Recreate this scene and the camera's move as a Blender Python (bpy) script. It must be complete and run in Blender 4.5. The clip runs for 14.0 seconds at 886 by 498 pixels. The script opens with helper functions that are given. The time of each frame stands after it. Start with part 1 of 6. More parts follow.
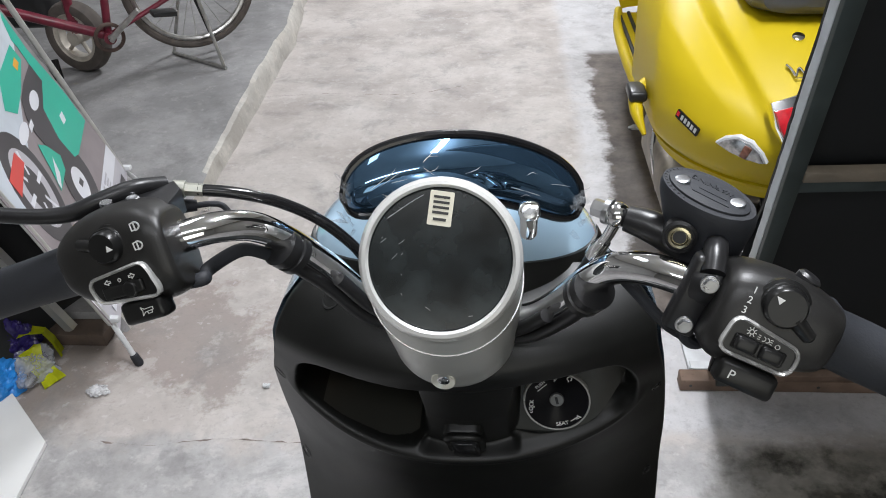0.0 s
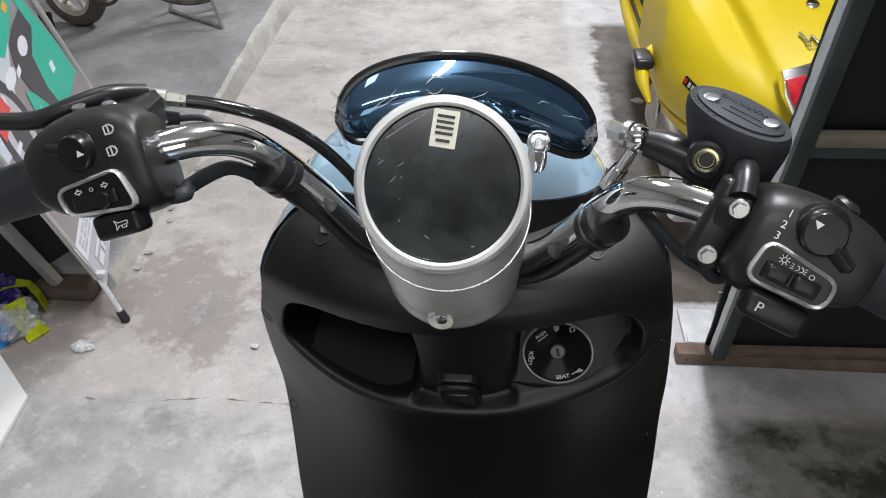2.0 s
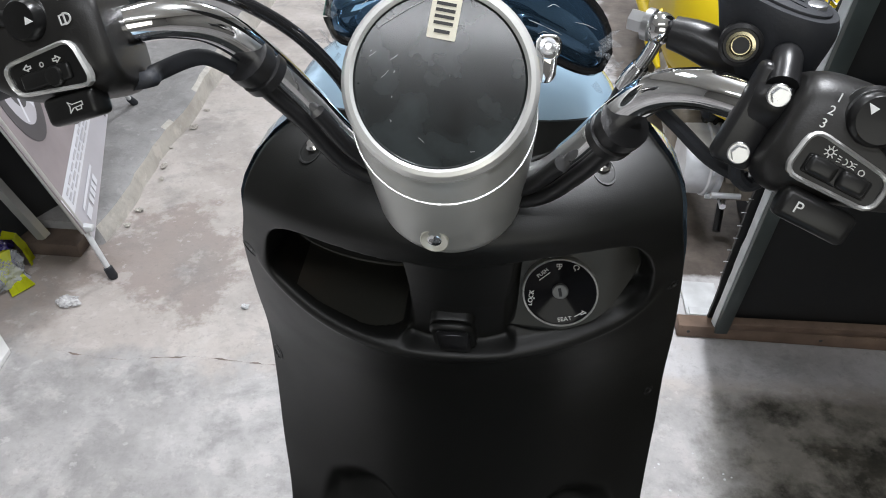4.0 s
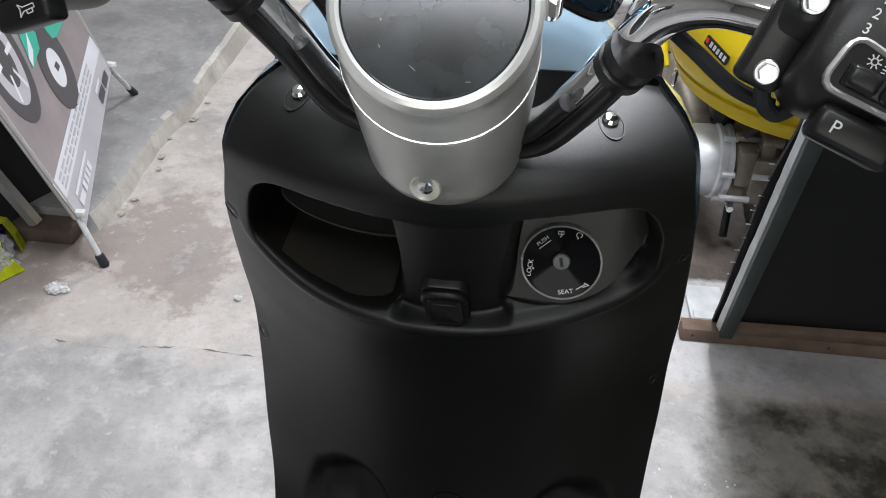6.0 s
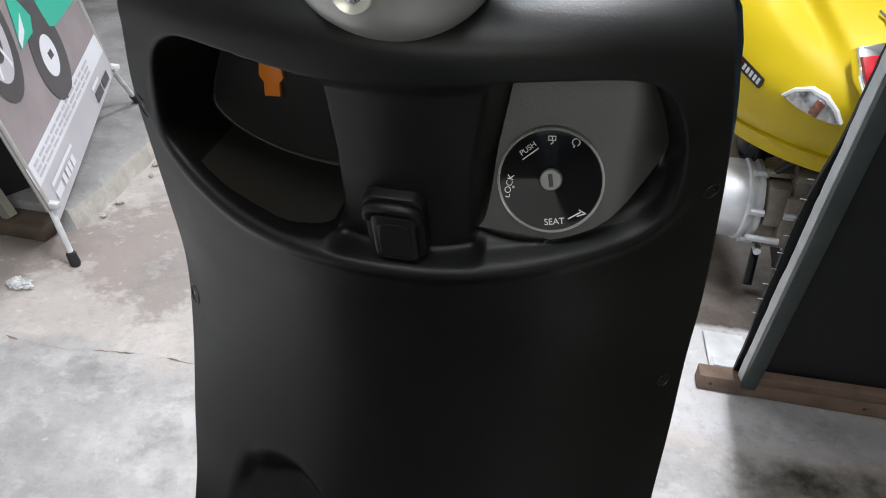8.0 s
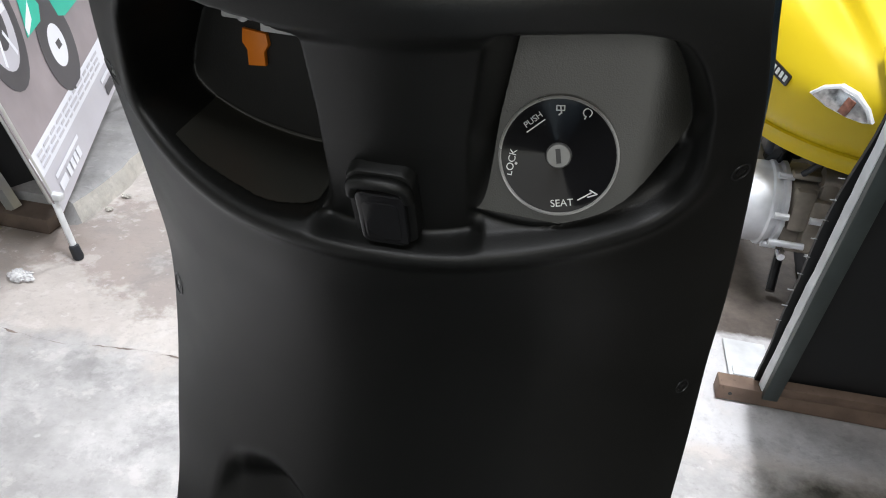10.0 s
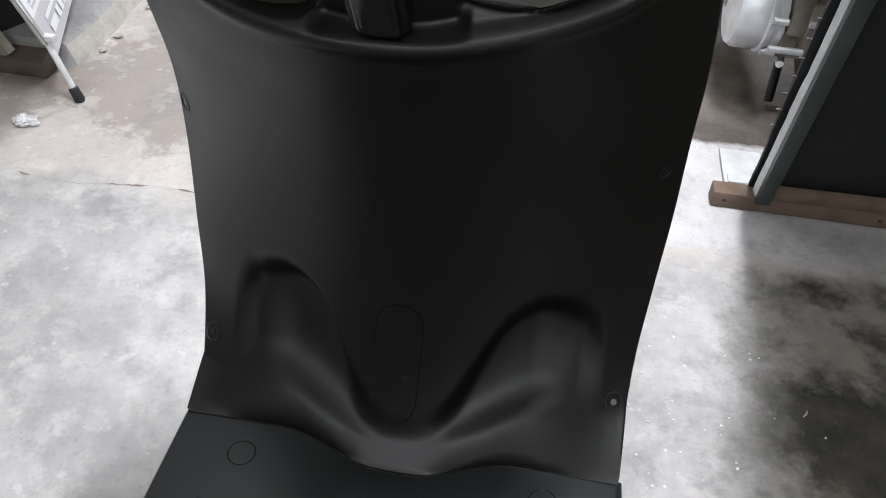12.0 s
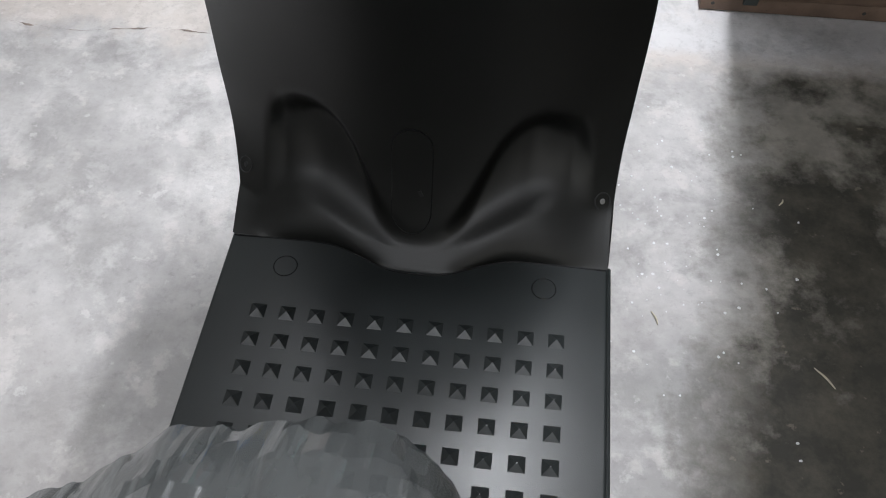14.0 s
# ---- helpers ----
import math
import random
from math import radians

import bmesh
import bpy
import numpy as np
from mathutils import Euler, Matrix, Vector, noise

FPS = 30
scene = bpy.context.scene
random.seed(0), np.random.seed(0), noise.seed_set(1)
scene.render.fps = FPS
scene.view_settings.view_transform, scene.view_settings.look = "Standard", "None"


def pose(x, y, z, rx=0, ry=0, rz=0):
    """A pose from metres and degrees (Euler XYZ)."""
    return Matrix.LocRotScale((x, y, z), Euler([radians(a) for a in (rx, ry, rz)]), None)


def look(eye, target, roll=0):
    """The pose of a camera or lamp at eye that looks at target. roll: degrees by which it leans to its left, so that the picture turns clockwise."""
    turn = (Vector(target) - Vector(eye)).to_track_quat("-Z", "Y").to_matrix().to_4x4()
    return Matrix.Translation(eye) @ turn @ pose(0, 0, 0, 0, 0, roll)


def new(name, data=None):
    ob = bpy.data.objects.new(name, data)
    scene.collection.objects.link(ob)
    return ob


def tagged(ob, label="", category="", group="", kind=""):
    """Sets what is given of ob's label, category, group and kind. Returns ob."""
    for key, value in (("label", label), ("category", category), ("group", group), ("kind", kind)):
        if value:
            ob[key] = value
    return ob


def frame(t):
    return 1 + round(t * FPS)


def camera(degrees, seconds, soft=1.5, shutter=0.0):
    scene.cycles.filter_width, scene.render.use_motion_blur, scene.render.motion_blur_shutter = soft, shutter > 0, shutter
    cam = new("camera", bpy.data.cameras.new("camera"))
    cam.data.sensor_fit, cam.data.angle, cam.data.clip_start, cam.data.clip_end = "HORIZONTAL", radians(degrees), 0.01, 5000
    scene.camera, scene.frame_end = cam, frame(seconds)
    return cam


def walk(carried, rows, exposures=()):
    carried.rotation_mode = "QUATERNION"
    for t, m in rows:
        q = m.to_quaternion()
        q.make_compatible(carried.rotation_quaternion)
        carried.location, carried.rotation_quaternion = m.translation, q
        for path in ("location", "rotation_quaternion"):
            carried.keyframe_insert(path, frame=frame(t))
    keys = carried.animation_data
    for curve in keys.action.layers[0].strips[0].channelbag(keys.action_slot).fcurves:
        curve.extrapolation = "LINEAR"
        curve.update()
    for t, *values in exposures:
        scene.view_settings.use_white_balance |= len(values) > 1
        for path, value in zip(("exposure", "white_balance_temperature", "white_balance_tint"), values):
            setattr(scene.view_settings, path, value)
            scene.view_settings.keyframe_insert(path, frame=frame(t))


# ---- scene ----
cam = camera(58.7, 14.0, 1.0)
PATH = [
    (0, (0.026, -0.037, 1.442), (-0.133, 1.609, 0.318), -3.0),
    (0.5, (0.021, -0.033, 1.43), (-0.136, 1.607, 0.296), -2.5),
    (1, (0.019, -0.028, 1.417), (-0.132, 1.604, 0.27), -1.9),
    (1.5, (0.018, -0.025, 1.403), (-0.13, 1.601, 0.248), -1.4),
    (2, (0.018, -0.022, 1.385), (-0.125, 1.595, 0.216), -0.9),
    (2.5, (0.017, -0.018, 1.366), (-0.123, 1.593, 0.189), -0.3),
    (3, (0.02, -0.014, 1.348), (-0.116, 1.59, 0.162), 0.2),
    (3.5, (0.021, -0.01, 1.329), (-0.116, 1.593, 0.14), 0.5),
    (4, (0.019, -0.005, 1.312), (-0.118, 1.586, 0.108), 0.8),
    (4.2, (0.018, -0.003, 1.307), (-0.119, 1.587, 0.102), 0.9),
    (6.5, (0.036, 0.021, 1.209), (-0.119, 1.651, 0.061), 2.9),
    (7, (0.053, 0.065, 1.155), (-0.117, 1.724, 0.052), 3.8),
    (7.5, (0.062, 0.084, 1.107), (-0.128, 1.767, 0.044), 4.5),
    (7.7, (0.066, 0.085, 1.088), (-0.132, 1.775, 0.038), 4.8),
    (9.8, (0.08, 0.132, 1.031), (-0.177, 1.84, 0.023), 5.5),
    (10, (0.081, 0.133, 1.028), (-0.174, 1.83, 0.001), 5.4),
    (10.5, (0.083, 0.127, 1.024), (-0.163, 1.782, -0.072), 5.1),
    (11, (0.086, 0.118, 1.02), (-0.144, 1.703, -0.178), 4.6),
    (11.5, (0.092, 0.102, 1.024), (-0.122, 1.616, -0.266), 3.8),
    (12, (0.097, 0.083, 1.025), (-0.106, 1.542, -0.328), 3.0),
    (12.5, (0.101, 0.069, 1.026), (-0.093, 1.475, -0.384), 2.1),
    (13, (0.1, 0.055, 1.049), (-0.078, 1.363, -0.453), 1.1),
    (13.5, (0.099, 0.038, 1.076), (-0.063, 1.23, -0.522), 0.2),
    (14, (0.098, 0.012, 1.104), (-0.051, 1.131, -0.547), -0.7),
]
walk(cam, [(t, look(eye, target, roll)) for t, eye, target, roll in PATH], [(0.0, -0.36), (4.0, -0.21), (7.0, -0.16), (10.0, 0.22), (12.0, 0.10), (14.0, -0.10)])

# ---- builders ----
V = Vector


def mat(name, color, rough=0.5, metal=0.0, var=0.15, scale=8.0, bump=0.0, bscale=200.0, coat=0.0, dark=None, spots=0.0, ior=1.45):
    """A procedural surface: two scales of colour variation, uneven gloss and fine relief."""
    m = bpy.data.materials.new(name)
    m.use_nodes = True
    nt = m.node_tree
    n, l = nt.nodes, nt.links
    b = n["Principled BSDF"]
    tc = n.new("ShaderNodeTexCoord")
    big, fine = n.new("ShaderNodeTexNoise"), n.new("ShaderNodeTexNoise")
    big.inputs["Scale"].default_value, big.inputs["Detail"].default_value = scale, 6
    fine.inputs["Scale"].default_value, fine.inputs["Detail"].default_value = bscale, 3
    for x in (big, fine):
        l.new(tc.outputs["Object"], x.inputs["Vector"])
    ramp = n.new("ShaderNodeValToRGB")
    c = V(color)
    d = V(dark) if dark else c * (1 - var)
    ramp.color_ramp.elements[0].position, ramp.color_ramp.elements[1].position = 0.32, 0.68
    ramp.color_ramp.elements[0].color = (*d, 1)
    ramp.color_ramp.elements[1].color = (*(c * (1 + var * 0.4)), 1)
    l.new(big.outputs["Fac"], ramp.inputs["Fac"])
    out = ramp.outputs["Color"]
    if spots:
        mix = n.new("ShaderNodeMix")
        mix.data_type = "RGBA"
        r2 = n.new("ShaderNodeMapRange")
        r2.inputs["From Min"].default_value, r2.inputs["From Max"].default_value = 0.62, 0.75
        r2.inputs["To Max"].default_value = spots
        l.new(fine.outputs["Fac"], r2.inputs["Value"])
        l.new(r2.outputs["Result"], mix.inputs["Factor"])
        l.new(out, mix.inputs["A"])
        mix.inputs["B"].default_value = (*(c * 0.35), 1)
        out = mix.outputs["Result"]
    l.new(out, b.inputs["Base Color"])
    rr = n.new("ShaderNodeMapRange")
    rr.inputs["To Min"].default_value, rr.inputs["To Max"].default_value = max(0.02, rough * 0.8), min(1, rough * 1.2)
    l.new(big.outputs["Fac"], rr.inputs["Value"])
    l.new(rr.outputs["Result"], b.inputs["Roughness"])
    b.inputs["Metallic"].default_value = metal
    b.inputs["IOR"].default_value = ior
    if coat:
        b.inputs["Coat Weight"].default_value, b.inputs["Coat Roughness"].default_value = coat, 0.04
    if bump:
        bn = n.new("ShaderNodeBump")
        bn.inputs["Strength"].default_value, bn.inputs["Distance"].default_value = bump, 0.001
        l.new(fine.outputs["Fac"], bn.inputs["Height"])
        l.new(bn.outputs["Normal"], b.inputs["Normal"])
    return m


def thing(name, loc, label, category, group="", rz=0.0):
    ob = new(name)
    ob.matrix_basis = pose(*loc, 0, 0, rz)
    ob.empty_display_size = 0.1
    return tagged(ob, label, category, group)


def root_of(ob):
    while ob.parent:
        ob = ob.parent
    return ob


FINE = ("symbol", "small_print", "printed_mark", "knurling", "badge_mark", "embossed_line")


def part(name, bm, material, parent=None, label="", local=False, sharp=35):
    """Links a bmesh as one mesh object; coordinates are the world's, or with local=True those of its thing."""
    if parent and not local:
        bm.transform(root_of(parent).matrix_basis.inverted())
    bmesh.ops.recalc_face_normals(bm, faces=bm.faces)
    lim = radians(sharp)
    for e in bm.edges:
        e.smooth = len(e.link_faces) != 2 or e.calc_face_angle(0) < lim
    for f in bm.faces:
        f.smooth = True
    me = bpy.data.meshes.new(name)
    bm.to_mesh(me)
    bm.free()
    for m in material if isinstance(material, (list, tuple)) else [material]:
        me.materials.append(m)
    ob = new(name, me)
    ob.parent = parent
    return tagged(ob, label, kind="stuff" if name in FINE else "")


def solo(name, bm, material, label, category, group="", kind="", sharp=35):
    return tagged(part(name, bm, material, None, sharp=sharp), label, category, group, kind)


def B():
    return bmesh.new()


def box(bm, c, s, bev=0.0, m=None, seg=2):
    mx = (m or Matrix.Identity(4)) @ Matrix.Translation(c) @ Matrix.Diagonal((*s, 1))
    vs = bmesh.ops.create_cube(bm, size=1, matrix=mx)["verts"]
    if bev:
        es = list({e for v in vs for e in v.link_edges})
        bmesh.ops.bevel(bm, geom=es, offset=bev, segments=seg, affect="EDGES", profile=0.5)
    return bm


def loft(bm, rings, caps=True, closed=True):
    vr = [[bm.verts.new(p) for p in r] for r in rings]
    k = len(vr[0])
    for a, b in zip(vr, vr[1:]):
        for i in range(k if closed else k - 1):
            j = (i + 1) % k
            bm.faces.new((a[i], a[j], b[j], b[i]))
    if caps and closed:
        bm.faces.new(vr[0])
        bm.faces.new(vr[-1])
    return bm


def smooth_path(pts, n=8):
    """Catmull-Rom through the points."""
    p = [V(q) for q in pts]
    p = [p[0] * 2 - p[1]] + p + [p[-1] * 2 - p[-2]]
    out = []
    for i in range(1, len(p) - 2):
        a, b, c, d = p[i - 1:i + 3]
        for k in range(n):
            t = k / n
            out.append(0.5 * (2 * b + (c - a) * t + (2 * a - 5 * b + 4 * c - d) * t * t + (3 * b - a - 3 * c + d) * t ** 3))
    return out + [p[-2]]


def tube(bm, pts, r, seg=12, n=0, flat=1.0):
    p = smooth_path(pts, n) if n else [V(q) for q in pts]
    rad = list(r) if isinstance(r, (list, tuple)) else [r] * len(p)
    if len(rad) != len(p):
        rad = [float(v) for v in np.interp(np.linspace(0, 1, len(p)), np.linspace(0, 1, len(rad)), rad)]
    t0 = (p[1] - p[0]).normalized()
    u = t0.orthogonal().normalized()
    rings = []
    for i, q in enumerate(p):
        t = (p[min(i + 1, len(p) - 1)] - p[max(i - 1, 0)]).normalized()
        u = (u - t * u.dot(t)).normalized()
        w = t.cross(u)
        rings.append([q + rad[i] * (u * math.cos(a) + w * math.sin(a) * flat) for a in (2 * math.pi * k / seg for k in range(seg))])
    return loft(bm, rings)


def cyl(bm, a, b, r0, r1=None, seg=24, bev=0.0):
    r1 = r0 if r1 is None else r1
    a, b = V(a), V(b)
    if bev:
        t = (b - a).normalized()
        return tube(bm, [a, a + t * 1e-5, a + t * bev, b - t * bev, b - t * 1e-5, b], [max(r0 - bev, 1e-4), r0 - bev * 0.7, r0, r1, r1 - bev * 0.7, max(r1 - bev, 1e-4)], seg)
    return tube(bm, [a, b], [r0, r1], seg)


def turned(bm, a, axis, prof, seg=32, caps=True):
    """A body of revolution: prof is rows of (radius, distance along axis)."""
    a, t = V(a), V(axis).normalized()
    u = t.orthogonal().normalized()
    w = t.cross(u)
    return loft(bm, [[a + t * h + max(r, 1e-4) * (u * math.cos(q) + w * math.sin(q)) for q in (2 * math.pi * k / seg for k in range(seg))] for r, h in prof], caps)


def ball(bm, c, r, seg=16, s=(1, 1, 1), m=None):
    bmesh.ops.create_uvsphere(bm, u_segments=seg, v_segments=seg // 2 + 2, radius=r, matrix=Matrix.Translation(c) @ (m or Matrix.Identity(4)) @ Matrix.Diagonal((*s, 1)))
    return bm


def frame_of(o, nrm, up):
    """A pose whose z is nrm and whose y lies nearest to up."""
    z = V(nrm).normalized()
    y = (V(up) - z * V(up).dot(z)).normalized()
    x = y.cross(z)
    m = Matrix((x, y, z)).transposed().to_4x4()
    m.translation = o
    return m


def outline(bm, m, pts, depth, bev=0.0):
    """A plate with the outline pts (x, y in the pose m), its front at z = 0, as deep as depth."""
    f = bm.faces.new([bm.verts.new(m @ V((x, y, 0))) for x, y in pts])
    e = bmesh.ops.extrude_face_region(bm, geom=[f])
    vs = [v for v in e["geom"] if isinstance(v, bmesh.types.BMVert)]
    bmesh.ops.translate(bm, verts=vs, vec=(m.to_3x3() @ V((0, 0, -depth))))
    if bev:
        es = [x for x in f.edges]
        bmesh.ops.bevel(bm, geom=es, offset=bev, segments=2, affect="EDGES", profile=0.5)
    return bm


def rounded(w, h, r, k=5):
    pts = []
    for sx, sy, a0 in ((1, 1, 0), (-1, 1, 90), (-1, -1, 180), (1, -1, 270)):
        for i in range(k + 1):
            a = radians(a0 + 90 * i / k)
            pts.append((sx * (w / 2 - r) + r * math.cos(a), sy * (h / 2 - r) + r * math.sin(a)))
    return pts


def circle(r, k=32, sx=1.0, sy=1.0):
    return [(r * sx * math.cos(2 * math.pi * i / k), r * sy * math.sin(2 * math.pi * i / k)) for i in range(k)]


def writing(name, text, m, size, material, parent, depth=0.0002, align="CENTER"):
    """Raised letters in the built-in font, turned into a mesh."""
    cu = bpy.data.curves.new(name, "FONT")
    cu.body, cu.size, cu.extrude, cu.align_x, cu.align_y = text, size, depth, align, "CENTER"
    tmp = bpy.data.objects.new(name, cu)
    scene.collection.objects.link(tmp)
    me = bpy.data.meshes.new_from_object(tmp.evaluated_get(bpy.context.evaluated_depsgraph_get()))
    bpy.data.objects.remove(tmp)
    bm = B()
    bm.from_mesh(me)
    bm.transform(m)
    return part(name, bm, material, parent, sharp=20)


def step(a, b, x):
    t = np.clip((x - a) / (b - a), 0, 1)
    return t * t * (3 - 2 * t)


# ---- world and lamps ----
world = bpy.data.worlds.new("world")
scene.world = world
world.use_nodes = True
sky = world.node_tree.nodes.new("ShaderNodeTexSky")
sky.sky_type, sky.sun_disc, sky.sun_elevation = "NISHITA", False, radians(50)
world.node_tree.links.new(sky.outputs["Color"], world.node_tree.nodes["Background"].inputs["Color"])
world.node_tree.nodes["Background"].inputs["Strength"].default_value = 0.1


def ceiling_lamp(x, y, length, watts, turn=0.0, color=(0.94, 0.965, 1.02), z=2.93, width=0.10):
    li = bpy.data.lights.new("tube_and_fill_light", "AREA")
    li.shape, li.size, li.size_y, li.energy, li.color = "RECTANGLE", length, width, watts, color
    ob = new("tube_and_fill_light", li)
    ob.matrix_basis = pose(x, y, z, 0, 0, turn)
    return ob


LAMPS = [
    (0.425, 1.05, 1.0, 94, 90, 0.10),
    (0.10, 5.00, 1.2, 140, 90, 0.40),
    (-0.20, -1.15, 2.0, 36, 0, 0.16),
    # added fill for the left floor and handlebar, not a known tube
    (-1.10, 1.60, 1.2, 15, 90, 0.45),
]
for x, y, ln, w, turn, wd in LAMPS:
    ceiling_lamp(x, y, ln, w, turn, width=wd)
    # an extra up-facing lamp added below each tube to brighten the ceiling
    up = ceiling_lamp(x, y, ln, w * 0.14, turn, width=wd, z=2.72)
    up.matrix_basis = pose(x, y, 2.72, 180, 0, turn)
door_sky = bpy.data.lights.new("door_daylight", "AREA")
door_sky.shape, door_sky.size, door_sky.size_y, door_sky.energy, door_sky.color = "RECTANGLE", 2.2, 1.30, 21, (1.0, 0.95, 0.83)
new("door_daylight", door_sky).matrix_basis = pose(0.3, -2.58, 1.70, 90, 0, 0)

# ---- materials ----
black_plastic = mat("black_plastic", (0.0046, 0.0049, 0.0044), 0.43, ior=1.42, var=0.12, scale=12, bump=0.12, bscale=900)
board_plastic = mat("board_plastic", (0.0145, 0.0172, 0.0176), 0.36, ior=1.45, var=0.15, scale=9, bump=0.12, bscale=900)
gloss_black = mat("gloss_black", (0.012, 0.012, 0.013), 0.12, var=0.1, scale=20)
satin_black = mat("satin_black", (0.016, 0.016, 0.017), 0.33, var=0.15, scale=20, bump=0.08, bscale=700)
rubber = mat("rubber", (0.019, 0.021, 0.026), 0.62, var=0.15, scale=30, bump=0.2, bscale=600)
switch_grey = mat("switch_grey", (0.014, 0.0135, 0.013), 0.40, var=0.1, scale=30, bump=0.12, bscale=900)
silver_paint = mat("silver_paint", (0.50, 0.505, 0.485), 0.34, metal=0.55, var=0.06, scale=10, bump=0.04, bscale=1500)
silver_ring = mat("silver_ring", (0.68, 0.68, 0.66), 0.26, metal=0.6, var=0.05, scale=10)
chrome = mat("chrome", (0.82, 0.82, 0.83), 0.035, metal=1.0, var=0.04, scale=15)
zinc = mat("zinc", (0.60, 0.61, 0.63), 0.28, metal=1.0, var=0.15, scale=60)
dial_glass = mat("dial_glass", (0.014, 0.018, 0.019), 0.20, var=0.75, scale=38, ior=1.5)
blue_paint = mat("blue_paint", (0.44, 0.62, 0.77), 0.16, metal=0.4, var=0.06, scale=10, coat=0.8)
knob_black = mat("knob_black", (0.010, 0.010, 0.010), 0.30, var=0.15, scale=30, ior=1.38)
lock_black = mat("lock_black", (0.007, 0.007, 0.008), 0.10, var=0.1, scale=20, ior=1.24)
white_print = mat("white_print", (0.75, 0.75, 0.74), 0.5, var=0.05)
paper_white = mat("paper_white", (0.66, 0.63, 0.52), 0.6, var=0.06, scale=40)
ink = mat("ink", (0.03, 0.03, 0.03), 0.6, var=0.05)
orange_plastic = mat("orange_plastic", (0.8, 0.22, 0.01), 0.45, var=0.08)
yellow_paint = mat("yellow_paint", (0.52, 0.385, 0.006), 0.45, var=0.05, scale=3, ior=1.36)
red_lens = mat("red_lens", (0.55, 0.01, 0.02), 0.12, var=0.25, scale=60, coat=0.6)
clear_lens = mat("clear_lens", (0.58, 0.57, 0.56), 0.12, metal=0.7, var=0.8, scale=55, bump=0.5, bscale=300)
grey_steel = mat("grey_steel", (0.060, 0.074, 0.072), 0.5, metal=0.3, var=0.25, scale=12, bump=0.2, bscale=150)
board_black = mat("board_black", (0.010, 0.011, 0.012), 0.6, var=0.3, scale=5, bump=0.1, bscale=300)
torn_white = mat("torn_white", (0.62, 0.63, 0.64), 0.55, var=0.2, scale=20)
rust_wood = mat("rust_wood", (0.17, 0.115, 0.085), 0.75, var=0.4, scale=14, bump=0.5, bscale=120, spots=0.4)
engine_metal = mat("engine_metal", (0.62, 0.63, 0.65), 0.45, metal=0.45, var=0.22, scale=18, bump=0.3, bscale=120)
engine_dark = mat("engine_dark", (0.25, 0.22, 0.18), 0.5, metal=0.4, var=0.4, scale=20, bump=0.3, bscale=100)
wall_paint = mat("wall_paint", (0.20, 0.195, 0.18), 0.8, var=0.12, scale=2, bump=0.3, bscale=60)
light_paint = mat("light_paint", (0.42, 0.42, 0.41), 0.8, var=0.12, scale=2, bump=0.3, bscale=60)
ceiling_paint = mat("ceiling_paint", (0.72, 0.72, 0.70), 0.8, var=0.06, scale=2)


